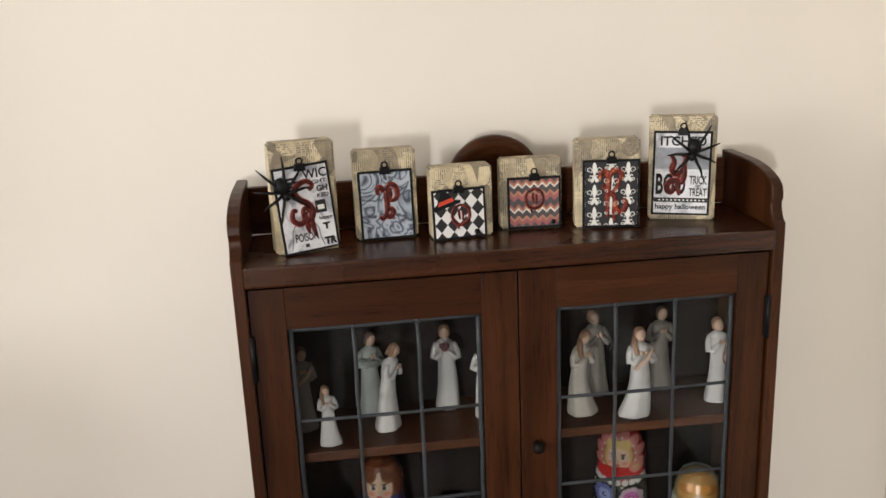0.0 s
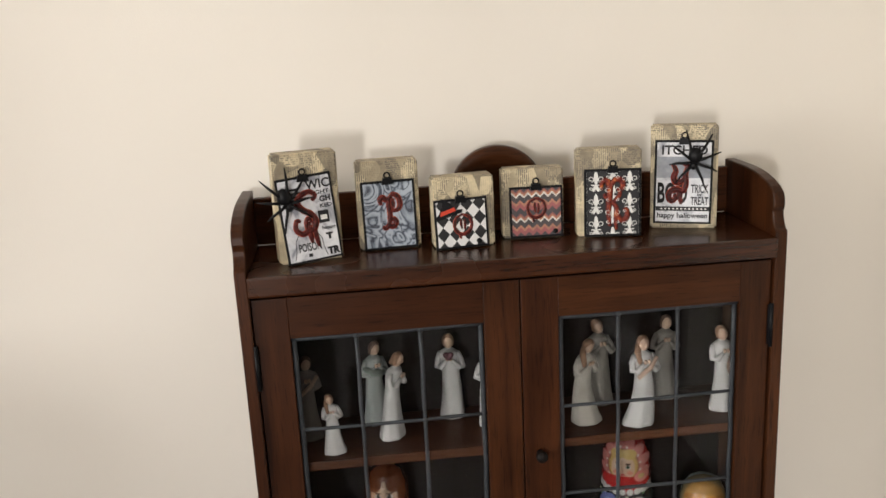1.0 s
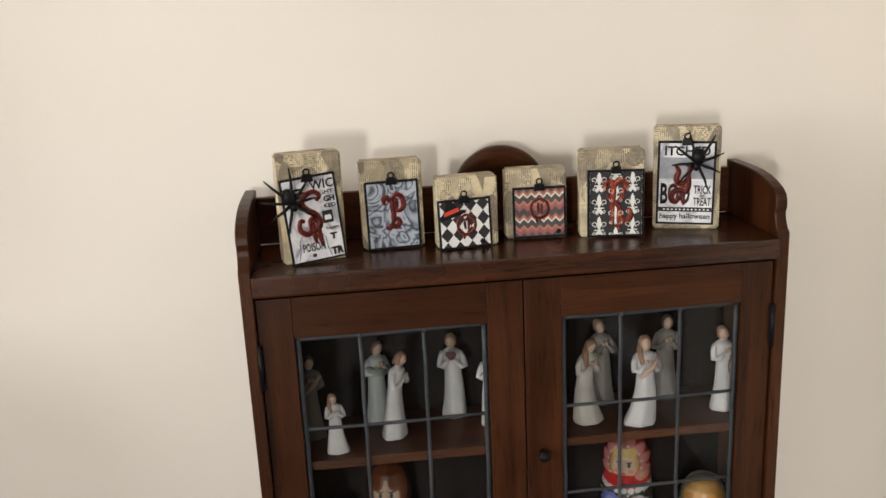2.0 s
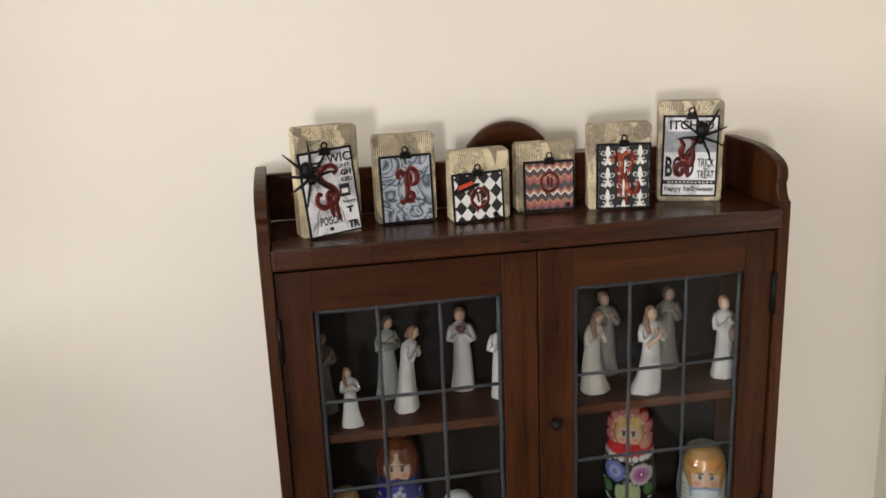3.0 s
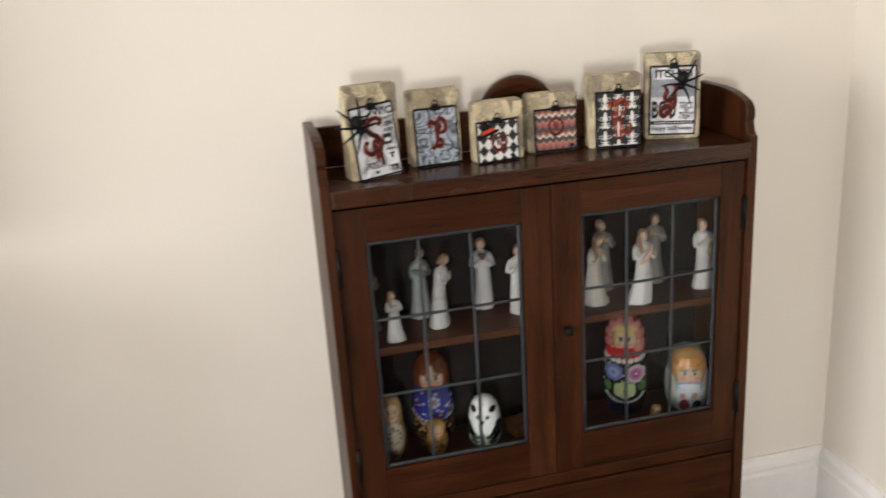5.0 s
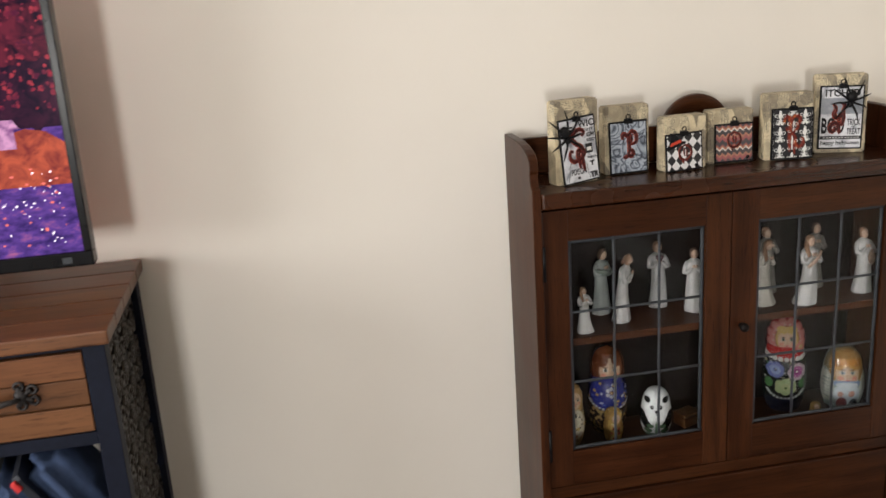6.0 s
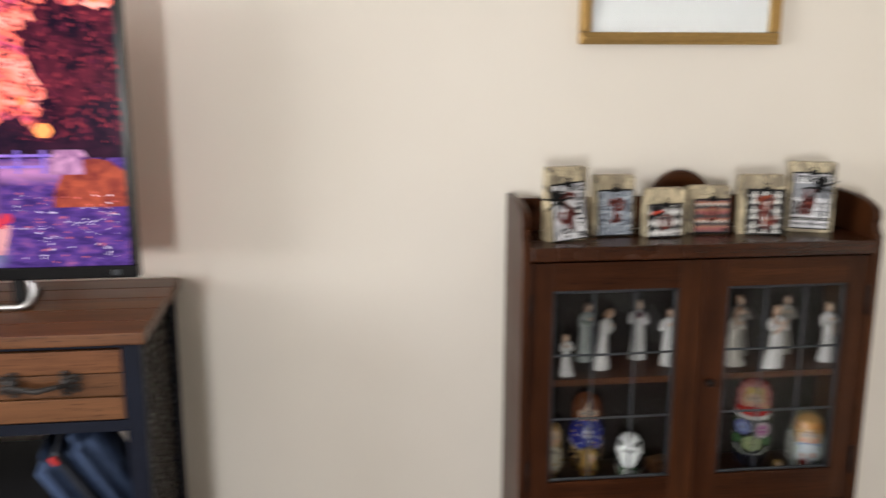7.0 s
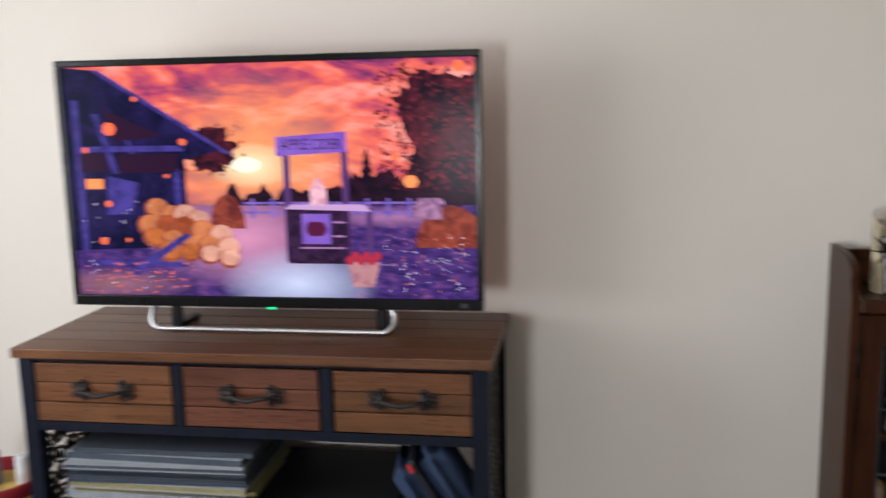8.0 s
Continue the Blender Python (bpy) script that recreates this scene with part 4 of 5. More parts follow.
nesting_doll("nesting_doll", 0.460, 1.446, h, 0.050, -25, painted((0.016, 0.020, 0.018),
    [(0, 0.84 * h, 0.065, 0.060, SCARLET), (0.0, 0.80 * h, 0.034, 0.037, PINK)] + ring_of(0, 0.80 * h, 0.034, 0.036, 12, 0.0085, PINK) + ring_of(0, 0.80 * h, 0.029, 0.032, 16, 0.0022, (0.62, 0.46, 0.40))
    + [(0.0, 0.80 * h, 0.027, 0.030, (0.20, 0.05, 0.03)), (0.0, 0.80 * h, 0.025, 0.028, (0.50, 0.33, 0.10))] + small_face(0.785 * h, 0.040, FACE, (0.42, 0.05, 0.05), (0.03, 0.06, 0.03))
    + [(-0.010, 0.890 * h, 0.012, 0.008, (0.55, 0.38, 0.12)), (0.010, 0.890 * h, 0.012, 0.008, (0.55, 0.38, 0.12)), (0.0, 0.655 * h, 0.060, 0.015, (0.44, 0.022, 0.020)), (0.030, 0.715 * h, 0.011, 0.011, (0.58, 0.20, 0.17)), (0.030, 0.715 * h, 0.005, 0.005, (0.50, 0.36, 0.16))]
    + ring_of(0, 0.63 * h, 0.045, 0.010, 11, 0.0055, (0.58, 0.57, 0.54), 180, 360) + scatter(9, 0.044, 0.36 * h, 0.60 * h, 34, (0.0012, 0.0028), [(0.58, 0.58, 0.54), (0.12, 0.26, 0.10), (0.5, 0.46, 0.3)])
    + ring_of(-0.023, 0.475 * h, 0.010, 0.010, 7, 0.0095, (0.13, 0.15, 0.36)) + [(-0.023, 0.475 * h, 0.011, 0.011, (0.27, 0.32, 0.54)), (-0.023, 0.475 * h, 0.004, 0.004, (0.03, 0.04, 0.14)), (-0.022, 0.478 * h, 0.0016, 0.0016, (0.7, 0.7, 0.7))]
    + ring_of(0.023, 0.460 * h, 0.011, 0.011, 7, 0.0095, (0.44, 0.34, 0.38)) + [(0.023, 0.460 * h, 0.013, 0.013, (0.38, 0.10, 0.28)), (0.023, 0.460 * h, 0.006, 0.006, (0.24, 0.03, 0.16)), (0.024, 0.463 * h, 0.0022, 0.0022, (0.75, 0.7, 0.7))]
    + ring_of(0.0, 0.30 * h, 0.014, 0.011, 6, 0.0105, (0.34, 0.40, 0.20)) + [(0.0, 0.30 * h, 0.010, 0.009, (0.42, 0.44, 0.22)), (0.0, 0.29 * h, 0.003, 0.003, (0.10, 0.16, 0.05))]
    + [(s * 0.036, 0.33 * h, 0.008, 0.012, (0.06, 0.17, 0.05)) for s in (-1, 1)] + ring_of(0.0, 0.28 * h, 0.040, 0.026, 13, 0.0030, (0.52, 0.53, 0.50), 190, 350) + [(0.0, 0.07 * h, 0.06, 0.022, (0.014, 0.020, 0.055))]),
    "large lacquered nesting doll with a red headscarf and flowers")
h = 0.146
nesting_doll("nesting_doll", 0.594, 1.420, h, 0.049, -20, painted((0.30, 0.37, 0.35),
    [(0, 0.88 * h, 0.060, 0.046, (0.20, 0.17, 0.10)), (0, 0.73 * h, 0.036, 0.036, (0.44, 0.24, 0.07)), (-0.030, 0.58 * h, 0.008, 0.014, (0.34, 0.20, 0.07)), (0.030, 0.58 * h, 0.008, 0.014, (0.34, 0.20, 0.07))] + small_face(0.615 * h, 0.050, FACE, (0.45, 0.10, 0.08), (0.10, 0.13, 0.14))
    + [(s * x0, (0.735 + dz) * h, 0.013, 0.008, c) for s in (-1, 1) for x0, dz, c in ((0.022, -0.01, (0.50, 0.26, 0.07)), (0.012, 0.030, (0.58, 0.32, 0.08)), (0.020, 0.045, (0.40, 0.17, 0.04)), (0.008, 0.065, (0.62, 0.28, 0.06)))]
    + [(0, 0.455 * h, 0.034, 0.008, (0.20, 0.28, 0.44)), (0, 0.28 * h, 0.030, 0.025, (0.54, 0.60, 0.64)), (0, 0.435 * h, 0.024, 0.007, (0.58, 0.63, 0.66)), (-0.041, 0.36 * h, 0.013, 0.038, (0.52, 0.53, 0.46)), (0.041, 0.36 * h, 0.013, 0.038, (0.50, 0.54, 0.48))]
    + [(s * 0.041, (0.20 + 0.06 * k) * h, 0.010, 0.0018, (0.30, 0.33, 0.30)) for s in (-1, 1) for k in range(6)]
    + [(-0.010, 0.12 * h, 0.011, 0.016, (0.18, 0.03, 0.03)), (0.016, 0.11 * h, 0.010, 0.014, (0.05, 0.06, 0.07)), (0.010, 0.29 * h, 0.007, 0.008, (0.48, 0.24, 0.18)), (-0.014, 0.28 * h, 0.006, 0.007, (0.48, 0.26, 0.20))], (0.40, 0.46, 0.40)),
    "round lacquered nesting doll with orange hair and pale robe", True)
h = 0.109
INK_BLACK, SNOW, BAMBOO = (0.014, 0.014, 0.014), (0.80, 0.81, 0.80), (0.09, 0.17, 0.09)
nesting_doll("panda_doll", 0.131, 1.416, h, 0.0355, -22, painted(SNOW,
    [(s * a, b * h, c, d, e) for s in (-1, 1) for a, b, c, d, e in ((0.0195, 0.80, 0.0068, 0.0068, INK_BLACK), (0.0095, 0.66, 0.0040, 0.0046, INK_BLACK), (0.0088, 0.67, 0.0014, 0.0014, SNOW),
        (0.030, 0.44, 0.007, 0.014, INK_BLACK), (0.027, 0.35, 0.009, 0.013, INK_BLACK), (0.021, 0.27, 0.009, 0.010, INK_BLACK), (0.013, 0.25, 0.008, 0.005, BAMBOO), (0.018, 0.14, 0.009, 0.006, BAMBOO))]
    + [(0.0, 0.575 * h, 0.0042, 0.0030, INK_BLACK), (0.0, 0.535 * h, 0.0009, 0.0036, (0.10, 0.10, 0.10)), (0.0, 0.17 * h, 0.003, 0.020, (0.16, 0.27, 0.17)), (0.0, 0.02 * h, 0.04, 0.007, (0.10, 0.18, 0.12))], None, None, 0.85),
    "white lacquered panda doll with black patches", True)
h = 0.080
gold = painted((0.34, 0.19, 0.05), [(0, 0.76 * h, 0.0125, 0.014, (0.46, 0.28, 0.07))] + small_face(0.74 * h, 0.018, FACE) + scatter(5, 0.016, 0.1 * h, 0.5 * h, 9, (0.002, 0.004), [(0.30, 0.05, 0.04), (0.55, 0.40, 0.14), (0.07, 0.04, 0.02)]), (0.50, 0.32, 0.08))
nesting_doll("nesting_doll", 0.025, 1.405, h, 0.023, 0, gold, "small gold-painted nesting doll")
h = 0.036
nesting_doll("nesting_doll", 0.500, 1.376, h, 0.0135, -15, painted((0.36, 0.22, 0.07), [(0, 0.75 * h, 0.006, 0.006, FACE), (0, 0.35 * h, 0.008, 0.008, (0.25, 0.08, 0.04))]), "tiny gold-painted nesting doll")
h = 0.146
nesting_doll("nesting_doll", -0.068, 1.420, h, 0.032, 5, painted((0.20, 0.12, 0.06), [(0, 0.86 * h, 0.04, 0.04, (0.40, 0.24, 0.09))] + small_face(0.77 * h, 0.030, FACE) + [(0.0, 0.40 * h, 0.023, 0.034, (0.50, 0.44, 0.34))]
    + ring_of(0.002, 0.42 * h, 0.013, 0.015, 9, 0.0026, (0.05, 0.05, 0.05)) + scatter(8, 0.026, 0.1 * h, 0.6 * h, 14, (0.0014, 0.004), [(0.08, 0.06, 0.05), (0.50, 0.34, 0.10), (0.42, 0.16, 0.06)]), (0.36, 0.27, 0.12)), "slim brown and cream nesting doll")


def trinket_box():
    t = thing("trinket_box", pose(0.212, 1.43, FLOOR_IN, 0, 0, 20), "small brown wooden trinket box on the cabinet floor", "box")
    part("body", one_box(-0.024, 0.024, -0.018, 0.018, 0, 0.022, 0.002), TRINKET, t)
    part("lid", one_box(-0.025, 0.025, -0.019, 0.019, 0.0224, 0.031, 0.003), TRINKET, t)


TRINKET = wood("mid_brown_wood", (0.10, 0.045, 0.02), (0.20, 0.10, 0.045), "x", 0.4)
trinket_box()

# ---- framed picture ----


def picture():
    fr = thing("framed_picture", pose(0.243, NORTH - 0.001, 1.457), "gilt framed green landscape with a wide white mount", "picture")
    w, h, b = 0.244, 0.44, 0.028

    def rail(x0, x1, z0, z1, name):
        bm = one_box(x0, x1, -0.022, -0.002, z0, z1, 0.003)
        dx, dz = (0.009, 0.006) if x1 - x0 < z1 - z0 else (0.006, 0.009)
        box(bm, x0 + dx, x1 - dx, -0.027, -0.021, z0 + dz, z1 - dz, 0.002)
        part(name, bm, GOLD, fr)

    rail(-w, w, 0, b, "frame_bottom")
    rail(-w, w, h - b, h, "frame_top")
    rail(-w, -w + b, b + 0.0005, h - b - 0.0005, "frame_side")
    rail(w - b, w, b + 0.0005, h - b - 0.0005, "frame_side")
    part("backing", one_box(-w + 0.01, w - 0.01, -0.0055, -0.0005, 0.01, h - 0.01), PAPER, fr)
    mount = bmesh.new()
    a0, a1, c0, c1 = -0.131, 0.131, 0.106, 0.334
    for x0, x1, z0, z1 in ((-w + b, w - b, b, c0), (-w + b, w - b, c1, h - b), (-w + b, a0, c0, c1), (a1, w - b, c0, c1)):
        box(mount, x0 - 0.002, x1 + 0.002, -0.011, -0.008, z0, z1)
    part("mount", mount, WHITE_MOUNT, fr, "white mount board")
    n = Nodes("green_landscape_paint")
    c = n.ramp(n.noise(26, 6, n.mapped((1, 1, 2.0)), 0.6), (0.32, (0.03, 0.045, 0.015)), (0.48, (0.10, 0.15, 0.04)), (0.60, (0.22, 0.28, 0.11)), (0.72, (0.30, 0.31, 0.26)))
    part("print", one_box(a0 - 0.005, a1 + 0.005, -0.0075, -0.006, c0 - 0.005, c1 + 0.005), n.done(c, 0.6), fr, "green landscape print")
    glass = part("glass", one_box(-w + b - 0.004, w - b + 0.004, -0.0165, -0.0145, b - 0.004, h - b + 0.004), GLASS, fr)
    glass.visible_shadow = False


picture()

# ---- television and its console ----
SX, SFRONT, STOP = -1.500, 1.10, 0.924


WROUGHT = plain("dull_wrought_iron", (0.030, 0.027, 0.027), 0.62, 0.4, 140, 0.4, 0.4)


def console():
    st = thing("console_table", pose(SX, SFRONT, 0), "dark iron console with plank top and three wooden drawers", "console table")
    half, deep = 0.562, 0.424
    n = 5
    dy = deep / n
    for k in range(n):
        part("plank", one_box(-half, half, k * dy + 0.0008, (k + 1) * dy - 0.0008, STOP - 0.024, STOP, 0.003), SLAB, st)
    lx = half - 0.010
    for s in (-1, 1):
        for y0 in (0.012, deep - 0.052):
            part("leg", one_box(min(s * lx, s * (lx - 0.036)), max(s * lx, s * (lx - 0.036)), y0, y0 + 0.035, 0, STOP - 0.0245, 0.002), IRON, st)
    inner = lx - 0.036
    part("top_rail", one_box(-inner, inner, 0.014, 0.044, 0.892, STOP - 0.0245, 0.001), IRON, st)
    part("drawer_rail", one_box(-inner, inner, 0.014, 0.044, 0.722, 0.744, 0.001), IRON, st)
    part("drawer_base", one_box(-inner, inner, 0.046, deep - 0.03, 0.728, 0.738), IRON, st)
    part("drawer_back", one_box(-inner, inner, deep - 0.028, deep - 0.016, 0.722, STOP - 0.0245), IRON, st)
    part("shelf", one_box(-inner, inner, 0.02, deep - 0.02, 0.405, 0.430, 0.002), SLAB, st)
    part("shelf_rail", one_box(-inner, inner, 0.013, 0.019, 0.400, 0.432, 0.001), IRON, st)
    bays = [(-0.514, -0.174), (-0.147, 0.174), (0.206, 0.516)]
    for k in (0, 1):
        part("upright", one_box(bays[k][1] + 0.003, bays[k + 1][0] - 0.003, 0.0135, 0.043, 0.7445, 0.8915, 0.001), IRON, st)
    for bay, (x0, x1) in enumerate(bays):
        dr = part("drawer", one_box(x0 + 0.004, x1 - 0.004, 0.030, 0.330, 0.750, 0.884), SLAB, st, "drawer faced with three orange-brown boards")
        for k in range(3):
            za = 0.746 + k * 0.0475
            part("board", one_box(x0 + 0.002, x1 - 0.002, 0.014 + 0.002 * (k % 2), 0.0295, za + 0.001, za + 0.0462, 0.0018), DRAWER_RED if bay == 1 else DRAWER, dr)
        pull = bmesh.new()
        mx, mz = (x0 + x1) / 2 + 0.002, 0.826
        tube(pull, [(mx + 0.048 * t, -0.002 - 0.014 * (1 - t ** 4), mz - 0.001 + 0.005 * (1 - t * t) * (1 - 2 * (1 - abs(t)))) for t in (-1, -0.85, -0.6, -0.3, 0, 0.3, 0.6, 0.85, 1)], [0.004, 0.0048, 0.005, 0.0055, 0.006, 0.0055, 0.005, 0.0048, 0.004], 8)
        for s in (-1, 1):
            ball(pull, (mx + s * 0.048, 0.009, mz), (0.011, 0.008, 0.012))
            for a in (100, 35, -35, -100):
                cx, cz = mx + s * (0.050 + 0.020 * math.cos(radians(a))), mz + 0.017 * math.sin(radians(a))
                tube(pull, [(mx + s * 0.048, 0.010, mz), (cx, 0.009, cz)], 0.004, 6)
                ring = [(cx + s * 0.001 + (p[0]), 0.010, cz + p[2]) for p in arc(0, 0, 0.0068, 0, 360, 12)[:-1]]
                tube(pull, ring, 0.0027, 6, True)
        part("handle", pull, WROUGHT, dr, "black wrought iron scroll handle")
    # scrollwork ends: rows of curls between the legs
    for s in (-1, 1):
        bm = bmesh.new()
        random.seed(5)
        y0, y1 = 0.050, deep - 0.050
        rows, cols = 17, 7
        for r in range(rows):
            for c in range(cols):
                cy, cz = y0 + (c + 0.5) * (y1 - y0) / cols, 0.06 + (r + 0.5) * 0.83 / rows
                flip = 1 if (r + c) % 2 else -1
                pts = [(0, p[0], p[2]) for p in arc(cy, cz, 0.026, 40 * flip, (40 + 520) * flip, 16, 0, 0.006)]
                tube(bm, pts, 0.0048, 5)
                tube(bm, [(0, cy - 0.024, cz - 0.024 * flip), (0, cy - 0.004, cz), (0, cy + 0.024, cz + 0.024 * flip)], [0.003, 0.006, 0.003], 5)
        tagged(part("scroll_panel", bm, BRONZE, st, "pierced dark bronze scrollwork end panel", pose(s * (lx - 0.016), 0, 0)), kind="stuff")
    return st


console()


GLOSS = plain("gloss_black_plastic", (0.004, 0.004, 0.005), 0.22, 0, 60, 0.1, 0.02, 0, 0.15)


def glow(name, colour, strength=1.0, scale=20.0, second=None):
    """The light of a screen: one colour, or two that mingle."""
    n = Nodes(name)
    c = colour
    if second:
        c = n.mix(n.ramp(n.noise(scale, 5, None, 0.6, 0.8), (0.40, 0.0), (0.62, 1.0)), colour, second)
    n.put(n.bsdf.inputs["Emission Color"], c)
    n.bsdf.inputs["Emission Strength"].default_value = strength * 2.4
    return n.done((0.004, 0.004, 0.004), 0.15, 0.0, 0.0, 0.02)


def sunset_sky(w, h):
    """Orange and violet clouds that grow lighter towards a low sun. Local x, z from the screen's lower left."""
    n = Nodes("screen_sunset")
    x, _, z = n.xyz()
    cloud = n.noise(4.2, 7, n.mapped((1.0, 1, 2.6), rot=(0, 22, 0)), 0.62, 0.7)
    fine = n.noise(11, 5, n.mapped((1.0, 1, 2.4), rot=(0, 18, 0)), 0.6, 0.5)
    f = n.math("ADD", n.math("MULTIPLY", cloud, 0.7), n.math("MULTIPLY", fine, 0.3))
    c = n.ramp(f, (0.36, (0.11, 0.025, 0.11)), (0.45, (0.44, 0.055, 0.12)), (0.52, (0.88, 0.14, 0.09)), (0.61, (0.98, 0.33, 0.27)))
    near = n.ellipse(0.48 * w, 0.58 * h, 0.30 * w, 0.40 * h, 1.0)
    c = n.mix(n.math("MULTIPLY", near, 0.75), c, (1.0, 0.42, 0.13))
    c = n.mix(n.ellipse(0.46 * w, 0.57 * h, 0.11 * w, 0.10 * h, 1.0), c, (1.0, 0.90, 0.52))
    n.put(n.bsdf.inputs["Emission Color"], c)
    n.bsdf.inputs["Emission Strength"].default_value = 2.1
    return n.done((0.004, 0.004, 0.004), 0.15, 0.0, 0.0, 0.02)


def yard(w, h):
    """Violet ground with a pale, lit middle."""
    n = Nodes("screen_yard")
    c = n.ramp(n.noise(26, 6, n.mapped((1, 1, 2.2)), 0.65), (0.35, (0.016, 0.008, 0.06)), (0.55, (0.07, 0.03, 0.17)), (0.7, (0.24, 0.07, 0.16)))
    c = n.mix(n.math("MULTIPLY", n.ellipse(0.44 * w, 0.26 * h, 0.26 * w, 0.24 * h, 1.0), 0.9), c, (0.75, 0.30, 0.45))
    c = n.mix(n.math("MULTIPLY", n.ellipse(0.57 * w, 0.06 * h, 0.20 * w, 0.17 * h, 1.0), 0.95), c, (0.62, 0.66, 0.85))
    c = n.mix(n.math("MULTIPLY", n.ellipse(0.80 * w, 0.35 * h, 0.20 * w, 0.05 * h, 1.0), 0.6), c, (0.60, 0.25, 0.45))
    c = n.mix(n.math("MULTIPLY", n.ellipse(0.10 * w, 0.05 * h, 0.22 * w, 0.08 * h, 1.0), 0.5), c, (0.55, 0.22, 0.16))
    n.put(n.bsdf.inputs["Emission Color"], c)
    n.bsdf.inputs["Emission Strength"].default_value = 2.1
    return n.done((0.004, 0.004, 0.004), 0.15, 0.0, 0.0, 0.02)


def screen(tv, x0, x1, z0, z1):
    """The picture on the screen: flat pieces laid on the lit panel, farthest first."""
    w, h = x1 - x0, z1 - z0
    base = part("screen", one_box(0, w, 0.0, 0.024, 0, h), sunset_sky(w, h), tv, "lit screen with an autumn sunset picture", pose(x0, 0.008, z0))
    level = [0]

    def lay(name, shapes, material):
        """Flat outlines in fractions of the screen."""
        level[0] += 1
        y = -0.00005 * level[0]
        bm = bmesh.new()
        for pts in shapes:
            if len(shapes) > 20:
                bm.faces.new([bm.verts.new((min(max(u, 0), 1) * w, y, min(max(v, 0), 1) * h)) for u, v in pts])
                continue
            outline(bm, [(min(max(u, 0), 1) * w, min(max(v, 0), 1) * h) for u, v in pts], y, y + 0.00004)
        tagged(part(name, bm, material, base), kind="stuff" if len(shapes) > 20 else "")

    def disc(u, v, r, squash=1.0, n=12):
        return [(u + r * math.cos(2 * math.pi * k / n), v + r * squash * w / h * math.sin(2 * math.pi * k / n)) for k in range(n)]

    def rect(u0, u1, v0, v1):
        return [(u0, v0), (u1, v0), (u1, v1), (u0, v1)]

    rnd = random.Random(11)
    dark_tree = glow("screen_dark_trees", (0.010, 0.004, 0.014), 0.7, 30, (0.035, 0.008, 0.022))
    red_tree = glow("screen_red_foliage", (0.07, 0.009, 0.028), 0.7, 34, (0.30, 0.03, 0.045))
    line = [(0.40, 0.36)]
    for k in range(60):
        line.append((0.40 + 0.60 * k / 59, 0.44 + 0.07 * noise.noise((k * 0.37, 0, 0)) + 0.035 * rnd.random() + 0.20 * max(0, k / 59 - 0.30)))
    lay("treeline", [line + [(1.0, 0.36)]], dark_tree)
    for u, v, s in ((0.745, 0.40, 0.25), (0.775, 0.42, 0.15), (0.70, 0.40, 0.16)):
        pts = []
        for k in range(7):
            pts += [(u - 0.035 * s * 4 * (1 - k / 7), v + s * k / 7), (u - 0.018 * s * 4 * (1 - k / 7), v + s * (k + 0.6) / 7)]
        lay("pine", [pts + [(2 * u - a, b) for a, b in reversed(pts)]], dark_tree)
    lay("yard_ground", [rect(0, 1, 0, 0.40)], yard(w, h))
    blue = glow("screen_blue_fence", (0.14, 0.09, 0.42), 0.8, 40, (0.30, 0.16, 0.5))
    lay("fence", [rect(0.44, 0.86, 0.405, 0.415), rect(0.44, 0.86, 0.365, 0.375)] + [rect(u, u + 0.008, 0.345, 0.43) for u in (0.46, 0.51, 0.74, 0.79, 0.84)], blue)
    def crown(u0, u1, v0, v1, seed):
        """A ragged mass of foliage."""
        r = random.Random(seed)
        pts = []
        for k in range(64):
            a = 2 * math.pi * k / 64
            q = 0.78 + 0.22 * noise.noise((3 * math.cos(a) + seed, 3 * math.sin(a), 0)) + 0.16 * r.random()
            pts.append(((u0 + u1) / 2 + (u1 - u0) / 2 * q * math.cos(a), (v0 + v1) / 2 + (v1 - v0) / 2 * q * math.sin(a)))
        return pts

    deep_tree = glow("screen_maroon_foliage", (0.010, 0.003, 0.012), 0.7, 26, (0.105, 0.012, 0.026))
    lay("far_tree", [crown(0.29, 0.44, 0.53, 0.75, 3)], deep_tree)
    lay("tall_tree", [crown(0.83, 1.10, 0.40, 0.98, 8)], deep_tree)
    lay("tall_tree", [crown(0.81, 0.99, 0.66, 0.97, 5)], deep_tree)
    lay("tree_shade", [crown(0.88, 1.06, 0.38, 0.62, 9)], dark_tree)
    lay("leaf_fringe", [disc(0.87 - 0.10 * rnd.random() ** 1.6, 0.46 + 0.50 * rnd.random(), 0.0012 + 0.0034 * rnd.random(), 1, 6) for k in range(260)], deep_tree)
    lay("leaf_specks", [disc(min(0.995, 0.78 + 0.22 * rnd.random() ** 0.8), 0.45 + 0.53 * rnd.random(), 0.0015 + 0.0045 * rnd.random(), 1, 5) for k in range(300)]
        + [disc(0.29 + 0.16 * rnd.random(), 0.53 + 0.22 * rnd.random(), 0.0015 + 0.003 * rnd.random(), 1, 5) for k in range(80)], red_tree)
    barn = glow("screen_barn", (0.004, 0.004, 0.030), 0.7, 14, (0.020, 0.012, 0.085))
    lay("barn", [[(0, 0.20), (0.30, 0.22), (0.30, 0.60), (0.40, 0.64), (0.085, 0.985), (0, 1.0)]], barn)
    edge = glow("screen_roof_edge", (0.09, 0.06, 0.34), 0.7, 30, (0.04, 0.03, 0.18))
